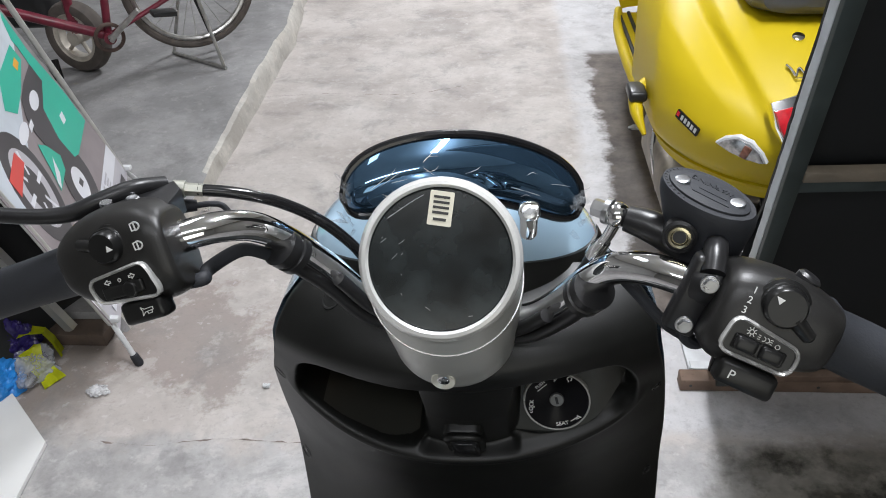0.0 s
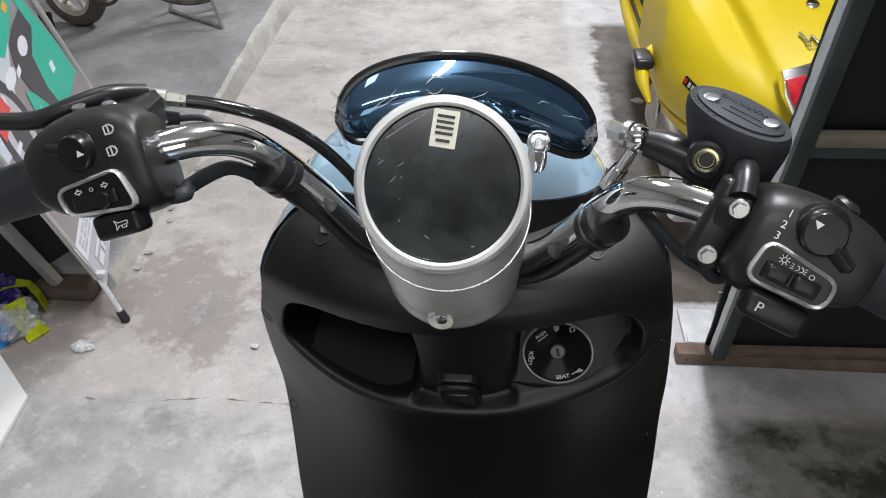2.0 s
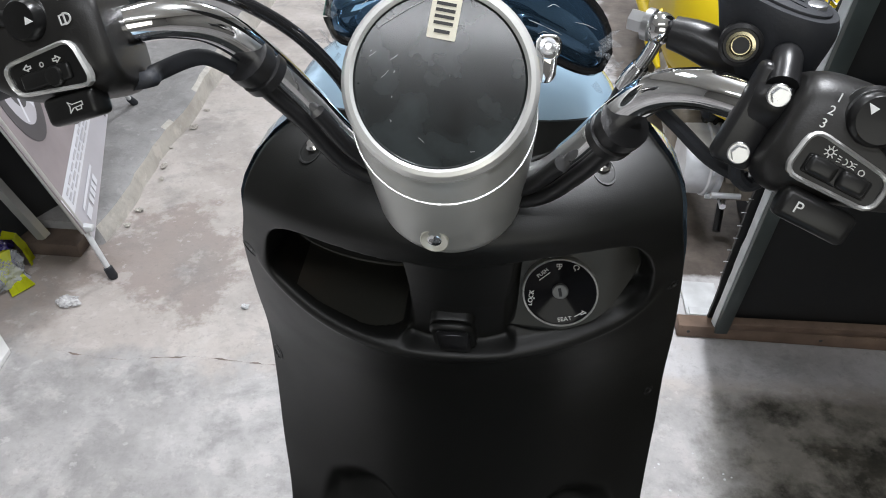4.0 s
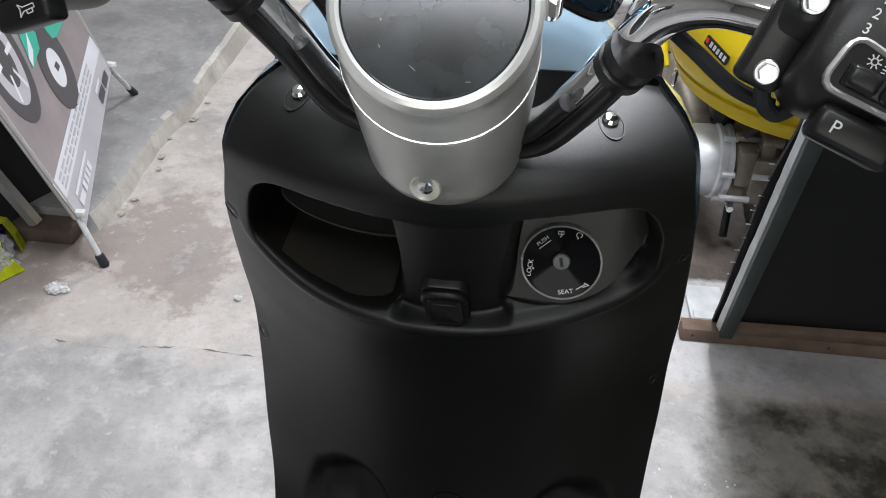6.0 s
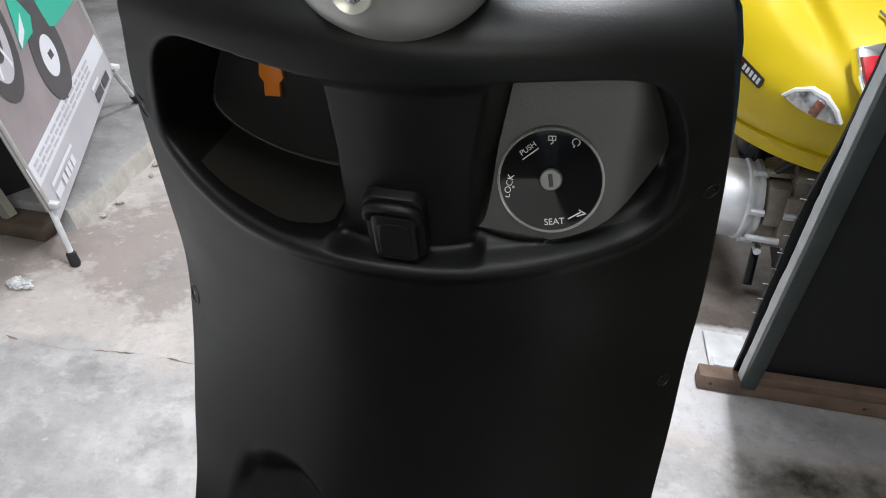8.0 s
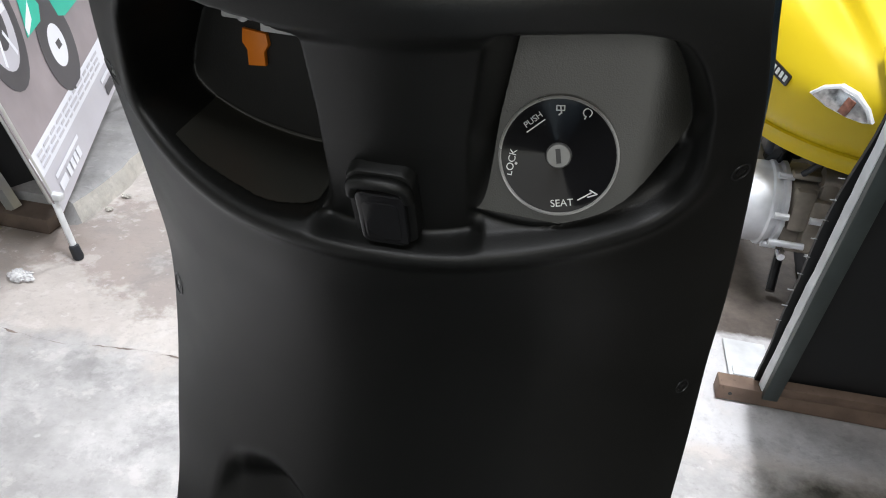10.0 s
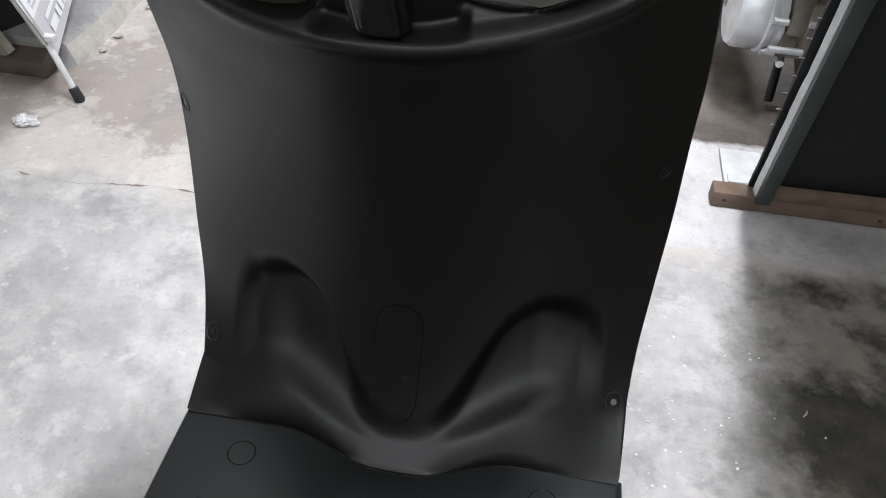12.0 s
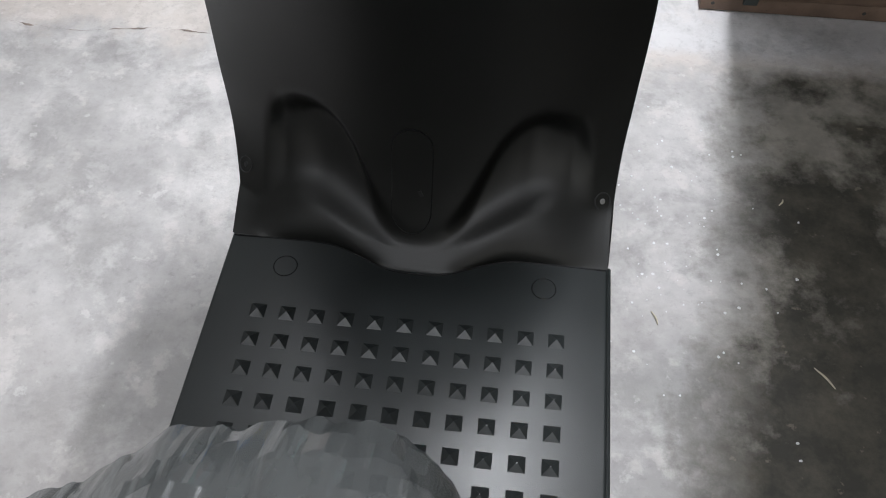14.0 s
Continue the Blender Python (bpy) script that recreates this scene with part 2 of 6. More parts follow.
def concrete(name, light, dark, tint, mould_shade=0.0, zones=None):
    """Trowelled concrete: broad stains, pale patches, fine speckle and a dull polish."""
    m = bpy.data.materials.new(name)
    m.use_nodes = True
    n, l = m.node_tree.nodes, m.node_tree.links
    b = n["Principled BSDF"]
    tc = n.new("ShaderNodeTexCoord")

    def noisy(scale, detail, rough=0.55, dist=0.0):
        x = n.new("ShaderNodeTexNoise")
        x.inputs["Scale"].default_value, x.inputs["Detail"].default_value = scale, detail
        x.inputs["Roughness"].default_value, x.inputs["Distortion"].default_value = rough, dist
        l.new(tc.outputs["Object"], x.inputs["Vector"])
        return x.outputs["Fac"]

    def ranged(src, a, c, lo=0.0, hi=1.0):
        x = n.new("ShaderNodeMapRange")
        for k, v in (("From Min", a), ("From Max", c), ("To Min", lo), ("To Max", hi)):
            x.inputs[k].default_value = v
        l.new(src, x.inputs["Value"])
        return x.outputs["Result"]

    def mixed(f, a, c):
        x = n.new("ShaderNodeMix")
        x.data_type = "RGBA"
        l.new(f, x.inputs["Factor"])
        for k, v in (("A", a), ("B", c)):
            if isinstance(v, tuple):
                x.inputs[k].default_value = (*v, 1)
            else:
                l.new(v, x.inputs[k])
        return x.outputs["Result"]

    late = None
    base = mixed(ranged(noisy(3.2, 9, 0.66, 0.0), 0.40, 0.60), dark, light)
    if zones:
        # beyond the old joint the floor is an older, warmer screed with a muddy patch
        xyz = n.new("ShaderNodeSeparateXYZ")
        l.new(tc.outputs["Object"], xyz.inputs[0])
        za = n.new("ShaderNodeMath")
        za.operation = "MULTIPLY_ADD"
        l.new(noisy(7, 8, 0.7), za.inputs[0])
        za.inputs[1].default_value = 0.36
        l.new(xyz.outputs["Y"], za.inputs[2])
        warm = mixed(ranged(noisy(2.6, 9, 0.66, 0.3), 0.40, 0.62), zones[1], zones[0])
        md = n.new("ShaderNodeVectorMath")
        md.operation = "DISTANCE"
        l.new(tc.outputs["Object"], md.inputs[0])
        md.inputs[1].default_value = (-0.86, 1.62, 0)
        ma = n.new("ShaderNodeMath")
        ma.operation = "MULTIPLY_ADD"
        l.new(noisy(6, 9, 0.7), ma.inputs[0])
        ma.inputs[1].default_value = -0.75
        l.new(md.outputs["Value"], ma.inputs[2])
        warm = mixed(ranged(ma.outputs[0], -0.13, -0.19, 0, 0.8), warm, zones[2])
        # dirt round the rubbish, with the poster stand's shade painted in
        hd, ha = n.new("ShaderNodeVectorMath"), n.new("ShaderNodeMath")
        hd.operation, ha.operation = "DISTANCE", "MULTIPLY_ADD"
        l.new(tc.outputs["Object"], hd.inputs[0])
        hd.inputs[1].default_value = (-1.30, 1.56, 0)
        l.new(noisy(5, 9, 0.66), ha.inputs[0])
        ha.inputs[1].default_value = -0.30
        l.new(hd.outputs["Value"], ha.inputs[2])
        heap_dirt_shade = ranged(ha.outputs[0], 0.18, 0.08, 0, 0.8)
        base = mixed(ranged(noisy(8, 9, 0.66, 0.2), 0.53, 0.64, 0, 0.5), base, tuple(c * 0.70 for c in dark))
        base = mixed(ranged(noisy(9.5, 9, 0.66, 0.2), 0.56, 0.66, 0, 0.5), base, tuple(c * 1.15 for c in light))
        base = mixed(ranged(za.outputs[0], 1.38, 1.46), base, warm)
        # a strip of smooth pale mortar
        mo = [n.new("ShaderNodeMath") for _ in range(4)]
        mo[0].operation = mo[1].operation = "MULTIPLY_ADD"
        mo[2].operation = "MULTIPLY"
        for node, axis in ((mo[0], "X"), (mo[1], "Y")):
            l.new(noisy(5, 9, 0.7), node.inputs[0])
            node.inputs[1].default_value = 0.16
            l.new(xyz.outputs[axis], node.inputs[2])
        l.new(ranged(mo[0].outputs[0], 0.36, 0.42), mo[2].inputs[0])
        l.new(ranged(mo[1].outputs[0], 1.36, 1.40), mo[2].inputs[1])
        pale = mixed(ranged(noisy(4, 8, 0.6), 0.38, 0.62), (0.46, 0.45, 0.455), (0.56, 0.55, 0.56))
        base = mixed(mo[2].outputs[0], base, pale)
        # dark ground round the parked scooter: dirt with the scooter's shadow painted in
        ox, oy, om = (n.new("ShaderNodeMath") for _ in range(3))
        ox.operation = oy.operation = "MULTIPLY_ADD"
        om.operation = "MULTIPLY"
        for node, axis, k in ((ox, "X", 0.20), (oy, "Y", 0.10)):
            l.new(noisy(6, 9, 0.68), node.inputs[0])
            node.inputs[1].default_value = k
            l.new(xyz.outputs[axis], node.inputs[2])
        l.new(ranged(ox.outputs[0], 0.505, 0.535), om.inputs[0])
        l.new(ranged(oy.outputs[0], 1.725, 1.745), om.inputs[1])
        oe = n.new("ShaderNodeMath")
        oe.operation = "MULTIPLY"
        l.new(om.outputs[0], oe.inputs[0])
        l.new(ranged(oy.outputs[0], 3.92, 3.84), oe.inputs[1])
        dirt_shade = mixed(ranged(noisy(7, 8, 0.7), 0.40, 0.64), zones[3], zones[4])
        late = (oe.outputs[0], dirt_shade)
        base = mixed(heap_dirt_shade, base, (0.19, 0.155, 0.135))
    base = mixed(ranged(noisy(1.6, 7, 0.6, 0.2), 0.52, 0.66, 0, 0.55), base, tint)
    base = mixed(ranged(noisy(13, 10, 0.66, 0.0), 0.56, 0.61, 0, 0.34), base, tuple(min(1, c * k) for c, k in zip(light, (1.22, 1.18, 1.16))))
    base = mixed(ranged(noisy(24, 7, 0.62, 0.0), 0.63, 0.67, 0, 0.34), base, tuple(min(1, c * 1.35) for c in light))
    base = mixed(ranged(noisy(5.5, 8, 0.70, 0.3), 0.53, 0.68, 0, 0.55), base, tuple(c * 0.62 for c in dark))
    base = mixed(ranged(noisy(9, 10, 0.75, 0.0), 0.50, 0.70, 0, 0.30), base, tuple(c * k for c, k in zip(dark, (0.66, 0.66, 0.60))))
    base = mixed(ranged(noisy(60, 4, 0.7), 0.56, 0.75, 0, 0.35), base, tuple(c * 0.55 for c in dark))
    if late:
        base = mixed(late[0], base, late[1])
    if mould_shade:
        # a mouldy patch with an uneven outline, the leaning board's shade painted in
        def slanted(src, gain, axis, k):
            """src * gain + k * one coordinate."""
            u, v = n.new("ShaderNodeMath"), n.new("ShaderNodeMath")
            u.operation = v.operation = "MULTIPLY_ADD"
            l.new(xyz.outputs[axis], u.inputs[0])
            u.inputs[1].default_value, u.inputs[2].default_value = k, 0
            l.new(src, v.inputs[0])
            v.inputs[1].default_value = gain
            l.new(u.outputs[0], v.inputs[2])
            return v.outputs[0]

        patchy = ranged(slanted(noisy(5.0, 9, 0.70), 1, "Y", -0.22), 0.20, 0.33, 0, mould_shade)
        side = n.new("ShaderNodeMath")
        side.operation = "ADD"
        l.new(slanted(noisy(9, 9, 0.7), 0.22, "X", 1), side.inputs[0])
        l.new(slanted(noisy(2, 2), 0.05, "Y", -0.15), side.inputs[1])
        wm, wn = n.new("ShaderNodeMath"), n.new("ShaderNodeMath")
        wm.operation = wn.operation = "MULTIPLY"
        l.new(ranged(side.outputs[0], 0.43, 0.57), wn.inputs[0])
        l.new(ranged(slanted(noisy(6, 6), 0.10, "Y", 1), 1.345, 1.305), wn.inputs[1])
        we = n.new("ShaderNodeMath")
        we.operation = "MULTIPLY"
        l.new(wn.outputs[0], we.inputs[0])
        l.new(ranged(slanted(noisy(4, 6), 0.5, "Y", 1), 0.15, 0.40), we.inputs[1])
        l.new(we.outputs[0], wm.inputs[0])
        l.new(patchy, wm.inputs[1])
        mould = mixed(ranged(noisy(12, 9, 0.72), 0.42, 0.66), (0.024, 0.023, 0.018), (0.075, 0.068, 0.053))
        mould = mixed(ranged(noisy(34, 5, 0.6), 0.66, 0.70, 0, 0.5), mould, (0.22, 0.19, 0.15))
        # brown layer that puts the board's shade into the floor colour
        board_shade = mixed(ranged(noisy(7, 9, 0.7), 0.40, 0.62), (0.13, 0.118, 0.095), (0.235, 0.215, 0.18))
        base = mixed(ranged(we.outputs[0], 0, 1, 0, 0.80), base, board_shade)
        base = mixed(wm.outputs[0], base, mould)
    l.new(base, b.inputs["Base Color"])
    l.new(ranged(noisy(3, 5), 0.3, 0.7, 0.50, 0.78), b.inputs["Roughness"])
    bn = n.new("ShaderNodeBump")
    bn.inputs["Strength"].default_value, bn.inputs["Distance"].default_value = 0.5, 0.004
    l.new(noisy(28, 8, 0.7), bn.inputs["Height"])
    l.new(bn.outputs["Normal"], b.inputs["Normal"])
    return m


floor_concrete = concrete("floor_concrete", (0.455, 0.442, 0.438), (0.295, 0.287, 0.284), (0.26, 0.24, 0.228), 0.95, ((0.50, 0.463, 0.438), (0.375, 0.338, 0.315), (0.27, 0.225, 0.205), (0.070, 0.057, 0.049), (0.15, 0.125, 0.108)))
platform_concrete = concrete("platform_concrete", (0.31, 0.305, 0.305), (0.21, 0.207, 0.207), (0.17, 0.165, 0.165))

def film_material(name, color, rough, thin, thick, scale):
    m = bpy.data.materials.new(name)
    m.use_nodes = True
    n, l = m.node_tree.nodes, m.node_tree.links
    out = n["Material Output"]
    pr = n["Principled BSDF"]
    pr.inputs["Base Color"].default_value = (*color, 1)
    pr.inputs["Roughness"].default_value = rough
    tr = n.new("ShaderNodeBsdfTransparent")
    tr.inputs["Color"].default_value = (0.9, 0.9, 0.9, 1)
    nz = n.new("ShaderNodeTexNoise")
    nz.inputs["Scale"].default_value, nz.inputs["Detail"].default_value = scale, 6
    tc = n.new("ShaderNodeTexCoord")
    l.new(tc.outputs["Object"], nz.inputs["Vector"])
    mr = n.new("ShaderNodeMapRange")
    for k, v in (("From Min", 0.35), ("From Max", 0.75), ("To Min", thin), ("To Max", thick)):
        mr.inputs[k].default_value = v
    l.new(nz.outputs["Fac"], mr.inputs["Value"])
    mx = n.new("ShaderNodeMixShader")
    l.new(mr.outputs["Result"], mx.inputs["Fac"])
    l.new(tr.outputs["BSDF"], mx.inputs[1])
    l.new(pr.outputs["BSDF"], mx.inputs[2])
    l.new(mx.outputs["Shader"], out.inputs["Surface"])
    return m


clear_film = film_material("clear_film", (0.42, 0.44, 0.46), 0.07, 0.03, 0.20, 14)
seat_film = film_material("seat_film", (0.075, 0.08, 0.08), 0.12, 0.72, 0.95, 9)

# ---- the room ----
XL, XR, YB, YF, ZT = -3.4, 2.4, -2.6, 6.6, 3.0


def slab(name, c, s, material, label, category):
    return solo(name, box(B(), c, s), material, label, category, kind="structure")


def heightsheet(x0, x1, y0, y1, nx, ny, fz):
    bm = B()
    vs = [[bm.verts.new((x0 + (x1 - x0) * i / nx, y0 + (y1 - y0) * j / ny, 0)) for i in range(nx + 1)] for j in range(ny + 1)]
    for row in vs:
        for v in row:
            v.co.z = fz(v.co.x, v.co.y)
    for a, b in zip(vs, vs[1:]):
        for i in range(nx):
            bm.faces.new((a[i], a[i + 1], b[i + 1], b[i]))
    return bm


def floor_z(x, y):
    return 0.004 * noise.noise((x * 1.3, y * 1.3, 0)) - 0.002


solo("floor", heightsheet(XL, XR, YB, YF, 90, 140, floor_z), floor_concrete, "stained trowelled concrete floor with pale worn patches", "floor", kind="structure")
solo("wall_back", box(box(box(box(B(), (-2.15, YB - 0.06, 1.5), (2.6, 0.12, 3.1)), (1.95, YB - 0.06, 1.5), (1.0, 0.12, 3.1)), (0.3, YB - 0.06, 0.50), (2.3, 0.12, 1.10)), (0.3, YB - 0.06, 2.70), (2.3, 0.12, 0.70)), wall_paint, "plastered wall with a wide open window", "wall", kind="structure")
slab("wall_front", (0, YF + 0.06, 1.5), (7, 0.12, 3.1), light_paint, "plain plastered wall", "wall")
slab("wall_left", (XL - 0.06, 2, 1.5), (0.12, 9.3, 3.1), light_paint, "plain plastered wall", "wall")
slab("wall_right", (XR + 0.06, 2, 1.5), (0.12, 9.3, 3.1), wall_paint, "plain plastered wall", "wall")
slab("ceiling", (-0.5, 2, ZT + 0.06), (6.1, 9.4, 0.12), ceiling_paint, "plain white ceiling", "ceiling")


# the raised parking strip: it rises with y, and ends in a broken kerb
def kerb_x(y):
    return -1.092 - 0.020 * (y - 2.6) - 0.10 * max(0.0, y - 4.0)


def strip_z(y):
    return 0.06 + 0.05 * min(1.0, max(0.0, (y - 2.4) / 1.0))


def raised_strip():
    bm = B()
    rows = []
    for j in range(90):
        y = 1.66 + (YF - 1.66) * j / 89
        w = 0.020 * noise.noise((0, y * 3.1, 5)) + 0.010 * noise.noise((3, y * 11, 5))
        x1, h = kerb_x(y) + w, strip_z(y) + 0.003 * noise.noise((0, y * 5, 9))
        rows.append([(XL, y, h), (-2.4, y, h), (x1 - 0.10, y, h), (x1 - 0.022 + 0.006 * noise.noise((1, y * 17, 2)), y, h - 0.001), (x1 - 0.006, y, h * 0.86 - 0.002), (x1 + 0.006, y, h * 0.25), (x1 + 0.014, y, -0.01)])
    rows.insert(0, [(x, 1.64, -0.01) for x, _, _ in rows[0]])
    return loft(bm, rows, caps=False, closed=False)


kerb_concrete = concrete("kerb_concrete", (0.52, 0.50, 0.46), (0.36, 0.34, 0.31), (0.30, 0.26, 0.22))
strip = solo("raised_pavement", raised_strip(), [platform_concrete, kerb_concrete], "grey concrete strip raised behind a worn pale kerb", "pavement", kind="structure")
for p in strip.data.polygons:
    if p.normal.z < 0.85 and p.center.y > 1.67:
        p.material_index = 1


joint_dirt = mat("joint_dirt", (0.20, 0.165, 0.145), 0.9, var=0.4, scale=40)


def crack(name, pts, w):
    """A narrow dark break in the floor: a thin ragged sliver."""
    p = smooth_path([(x, y, floor_z(x, y) + 0.0009) for x, y in pts], 40)
    l0, l1 = [], []
    for i, v in enumerate(p):
        j = V((0, 0.006 * noise.noise((v.x * 25, v.y * 25, 1)) + 0.003 * noise.noise((v.x * 90, v.y * 90, 2)), 0))
        h = w * max(0.05, 0.2 + noise.noise((v.x * 30, v.y * 30, 5)) * 2.2)
        l0.append(v + j + V((0, h, 0)))
        l1.append(v + j - V((0, h, 0)))
    return solo(name, loft(B(), [l0, l1], caps=False, closed=False), joint_dirt, "hairline crack across the concrete floor", "crack", kind="structure")


crack("crack_1", [(-1.0, 1.24), (-0.95, 1.234), (-0.85, 1.225), (-0.676, 1.251), (-0.5, 1.245), (-0.32, 1.250)], 0.0022)
crack("crack_2", [(-1.10, 3.33), (-0.777, 3.362), (-0.45, 3.34), (-0.147, 3.439)], 0.0016)


# ---- the electric scooter ----
def cx(z):
    """The scooter leans a little to its left: its middle plane at the height z."""
    return np.interp(z, (.345, .45, .60, .75, .90, 1.0), (0, -.005, -.0125, -.0155, -.0135, -.016))


SC = thing("electric_scooter", (0, 0.55, 0), "black and pale blue electric scooter, new, partly in film", "scooter")

# middle profile of the rider's side, and its two edges, against the height
ZC = (.345, .38, .42, .49, .60, .70, .745, .775, .80, .85, .90, .925, .942, .952, .972, .99, 1.0)
YC = (.50, .53, .553, .577, .585, .567, .549, .537, .530, .515, .500, .490, .487, .492, .512, .55, .60)
ZE = (.345, .40, .47, .55, .63, .71, .79, .86, .91, .94, .965, .985, .998)
XL = (-.2205, -.2365, -.251, -.259, -.2615, -.2595, -.247, -.2285, -.210, -.202, -.191, -.1745, -.1465)
YL = (.5625, .6298, .6723, .7012, .7079, .6843, .6417, .5946, .5607, .5468, .5555, .573, .5884)
XR = (.2195, .2225, .2265, .229, .226, .2195, .206, .191, .1775, .169, .165, .153, .132)
YR = (.5578, .6172, .6521, .6735, .6782, .6579, .621, .5812, .5494, .5397, .5475, .5692, .5884)


def curve(z, s, ys):
    """A smooth cubic curve through the points of a profile."""
    s, ys = np.asarray(s, float), np.asarray(ys, float)
    z = np.clip(z, s[0], s[-1])
    m = np.gradient(ys, s)
    i = np.clip(np.searchsorted(s, z, side="right") - 1, 0, len(s) - 2)
    h = s[i + 1] - s[i]
    t = (z - s[i]) / h
    return ys[i] * (2 * t ** 3 - 3 * t * t + 1) + ys[i + 1] * (3 * t * t - 2 * t ** 3) + h * (m[i] * (t ** 3 - 2 * t * t + t) + m[i + 1] * (t ** 3 - t * t))


def gauss(z, s, ys, sm=0.012):
    """Interpolation of a profile, rounded off."""
    z = np.asarray(z, float)
    w = np.array([1, 4, 6, 4, 1]) / 16
    return sum(k * curve(z + (i - 2) * sm * 0.7, s, ys) for i, k in enumerate(w))


def edge(z, xs):
    return gauss(z, ZE, xs, 0.010)


def shield_base(x, z):
    c = cx(z)
    left = x < c
    s = np.where(left, (c - x) / (c - edge(z, XL)), (x - c) / (edge(z, XR) - c))
    zc = z - 0.09 * np.clip(x, 0, 0.14) * np.exp(-((z - 0.945) / 0.03) ** 2)
    a, b = gauss(zc, ZC, YC, 0.006), np.where(left, edge(z, YL), edge(z, YR))
    return a + (b - a) * np.abs(s) ** 2.2


def inside_of(x, z, pts):
    """Signed distance to a closed outline in x and z, positive within."""
    x, z = np.asarray(x, float), np.asarray(z, float)
    best, odd = np.full(x.shape, 1e9), np.zeros(x.shape, bool)
    for (ax, az), (bx, bz) in zip(pts, pts[1:] + pts[:1]):
        dx, dz = bx - ax, bz - az
        t = np.clip(((x - ax) * dx + (z - az) * dz) / (dx * dx + dz * dz), 0, 1)
        best = np.minimum(best, np.hypot(x - ax - t * dx, z - az - t * dz))
        odd ^= ((az > z) != (bz > z)) & (x < ax + (z - az) * dx / (dz if abs(dz) > 1e-9 else 1e-9))
    return np.where(odd, best, -best)


def eased(pts, n=6):
    """A closed outline drawn smoothly through its corners."""
    k = len(pts)
    out = []
    for i in range(k):
        a, b, c, d = (np.array(pts[(i + o) % k]) for o in (-1, 0, 1, 2))
        for t in (q / n for q in range(n)):
            out.append(tuple(0.5 * (2 * b + (c - a) * t + (2 * a - 5 * b + 4 * c - d) * t * t + (3 * b - a - 3 * c + d) * t ** 3)))
    return out


# the recess under the brow, the lock's panel in it and the open pocket
RECESS = eased([(-.207, .835), (-.197, .808), (-.160, .787), (-.115, .776), (-.055, .773), (.005, .775), (.06, .785), (.112, .798), (.145, .813), (.161, .840), (.158, .880), (.143, .916), (.120, .931), (.07, .930), (.0, .922), (-.07, .917), (-.13, .921), (-.165, .918), (-.190, .893)])
PANEL = eased([(.026, .850), (.028, .815), (.036, .803), (.070, .8005), (.098, .808), (.122, .824), (.145, .858), (.154, .880), (.150, .895), (.134, .925), (.118, .950), (.040, .950), (.033, .905)], 5)
POCKET = eased([(-.203, .835), (-.193, .811), (-.157, .791), (-.115, .781), (-.085, .780), (-.068, .784), (-.0605, .797), (-.060, .84), (-.064, .875), (-.071, .914), (-.13, .923), (-.163, .9175), (-.187, .892)], 5)


def panel_y(x, z):
    return 0.5625 + 0.25 * (z - 0.849) - 0.06 * (x - 0.082) + 11.0 * np.clip(x - 0.118, 0, 1) ** 2


def shield_y(x, z):
    """The rider's side of the leg shield: a y for each x and z."""
    y0 = shield_base(x, z)
    d = inside_of(x, z, RECESS)
    y_in = y0 + 0.012 + 0.050 * step(0.004, 0.05 - 0.035 * step(0.86, 0.90, z), d)
    # raised panel that carries the lock
    dt = inside_of(x, z, PANEL)
    y_in = y_in + (panel_y(x, z) - y_in) * step(-0.003, 0.003, dt)
    # open pocket on the other side, its back leaning away
    dp = inside_of(x, z, POCKET)
    y_in = y_in + (0.657 + 0.04 * (z - 0.79) - y_in) * step(-0.001, 0.005, dp)
    # middle column between them
    dc = np.interp(z, (0.775, 0.80, 0.86, 0.93), (0.049, 0.0455, 0.0455, 0.052)) - np.abs(x + 0.0125)
    col = np.interp(z, (.770, .79, .85, .90, .935), (.558, .549, .522, .503, .490)) + 0.012 * ((x + 0.013) / 0.05) ** 2
    y_in = y_in + (col - y_in) * step(-0.010, 0.004, dc)
    y = y0 + (y_in - y0) * step(-0.001, 0.011, d)
    # rolled lip below the recess
    y = y - 0.0035 * np.exp(-((d + 0.006) / 0.006) ** 2) * step(0.87, 0.82, z)
    # toe wells
    ax = np.abs(x - 0.002)
    ridge = gauss(ax, (0, .03, .07, .11, .14, .165, .185, .20), (.357, .359, .369, .381, .386, .382, .374, .368), 0.016) + 0.03 * x
    top = gauss(ax, (0, .028, .045, .065, .085, .10, .165, .185, .20), (.372, .378, .396, .43, .472, .486, .484, .470, .40), 0.014)
    up = np.clip(z - ridge, 0, 1)
    scoop = (1 - 0.5 * np.exp(-up / 0.007) - 0.5 * np.exp(-up / 0.030)) * step(-0.012, 0.040, top - z) * step(-0.006, 0.026, 0.190 - ax)
    y = y + (0.020 + 0.018 * step(0.015, 0.105, ax)) * (1 - 0.62 * step(0.115, 0.180, ax)) * scoop
    # a ramp from the curved seam of the foot board up to the crest before the wells
    seam = gauss(ax, (0, .03, .06, .10, .15, .22), (.488, .490, .502, .517, .519, .518), 0.01)
    t = np.clip((z - 0.3445) / np.clip(ridge - 0.3445, 0.012, 1), 0, 1)
    lin = 0.30 + 0.55 * step(0.04, 0.10, ax)
    y = seam + (y - seam) * (lin * t + (1 - lin) * np.sqrt(1 - (1 - t) ** 2))
    return y


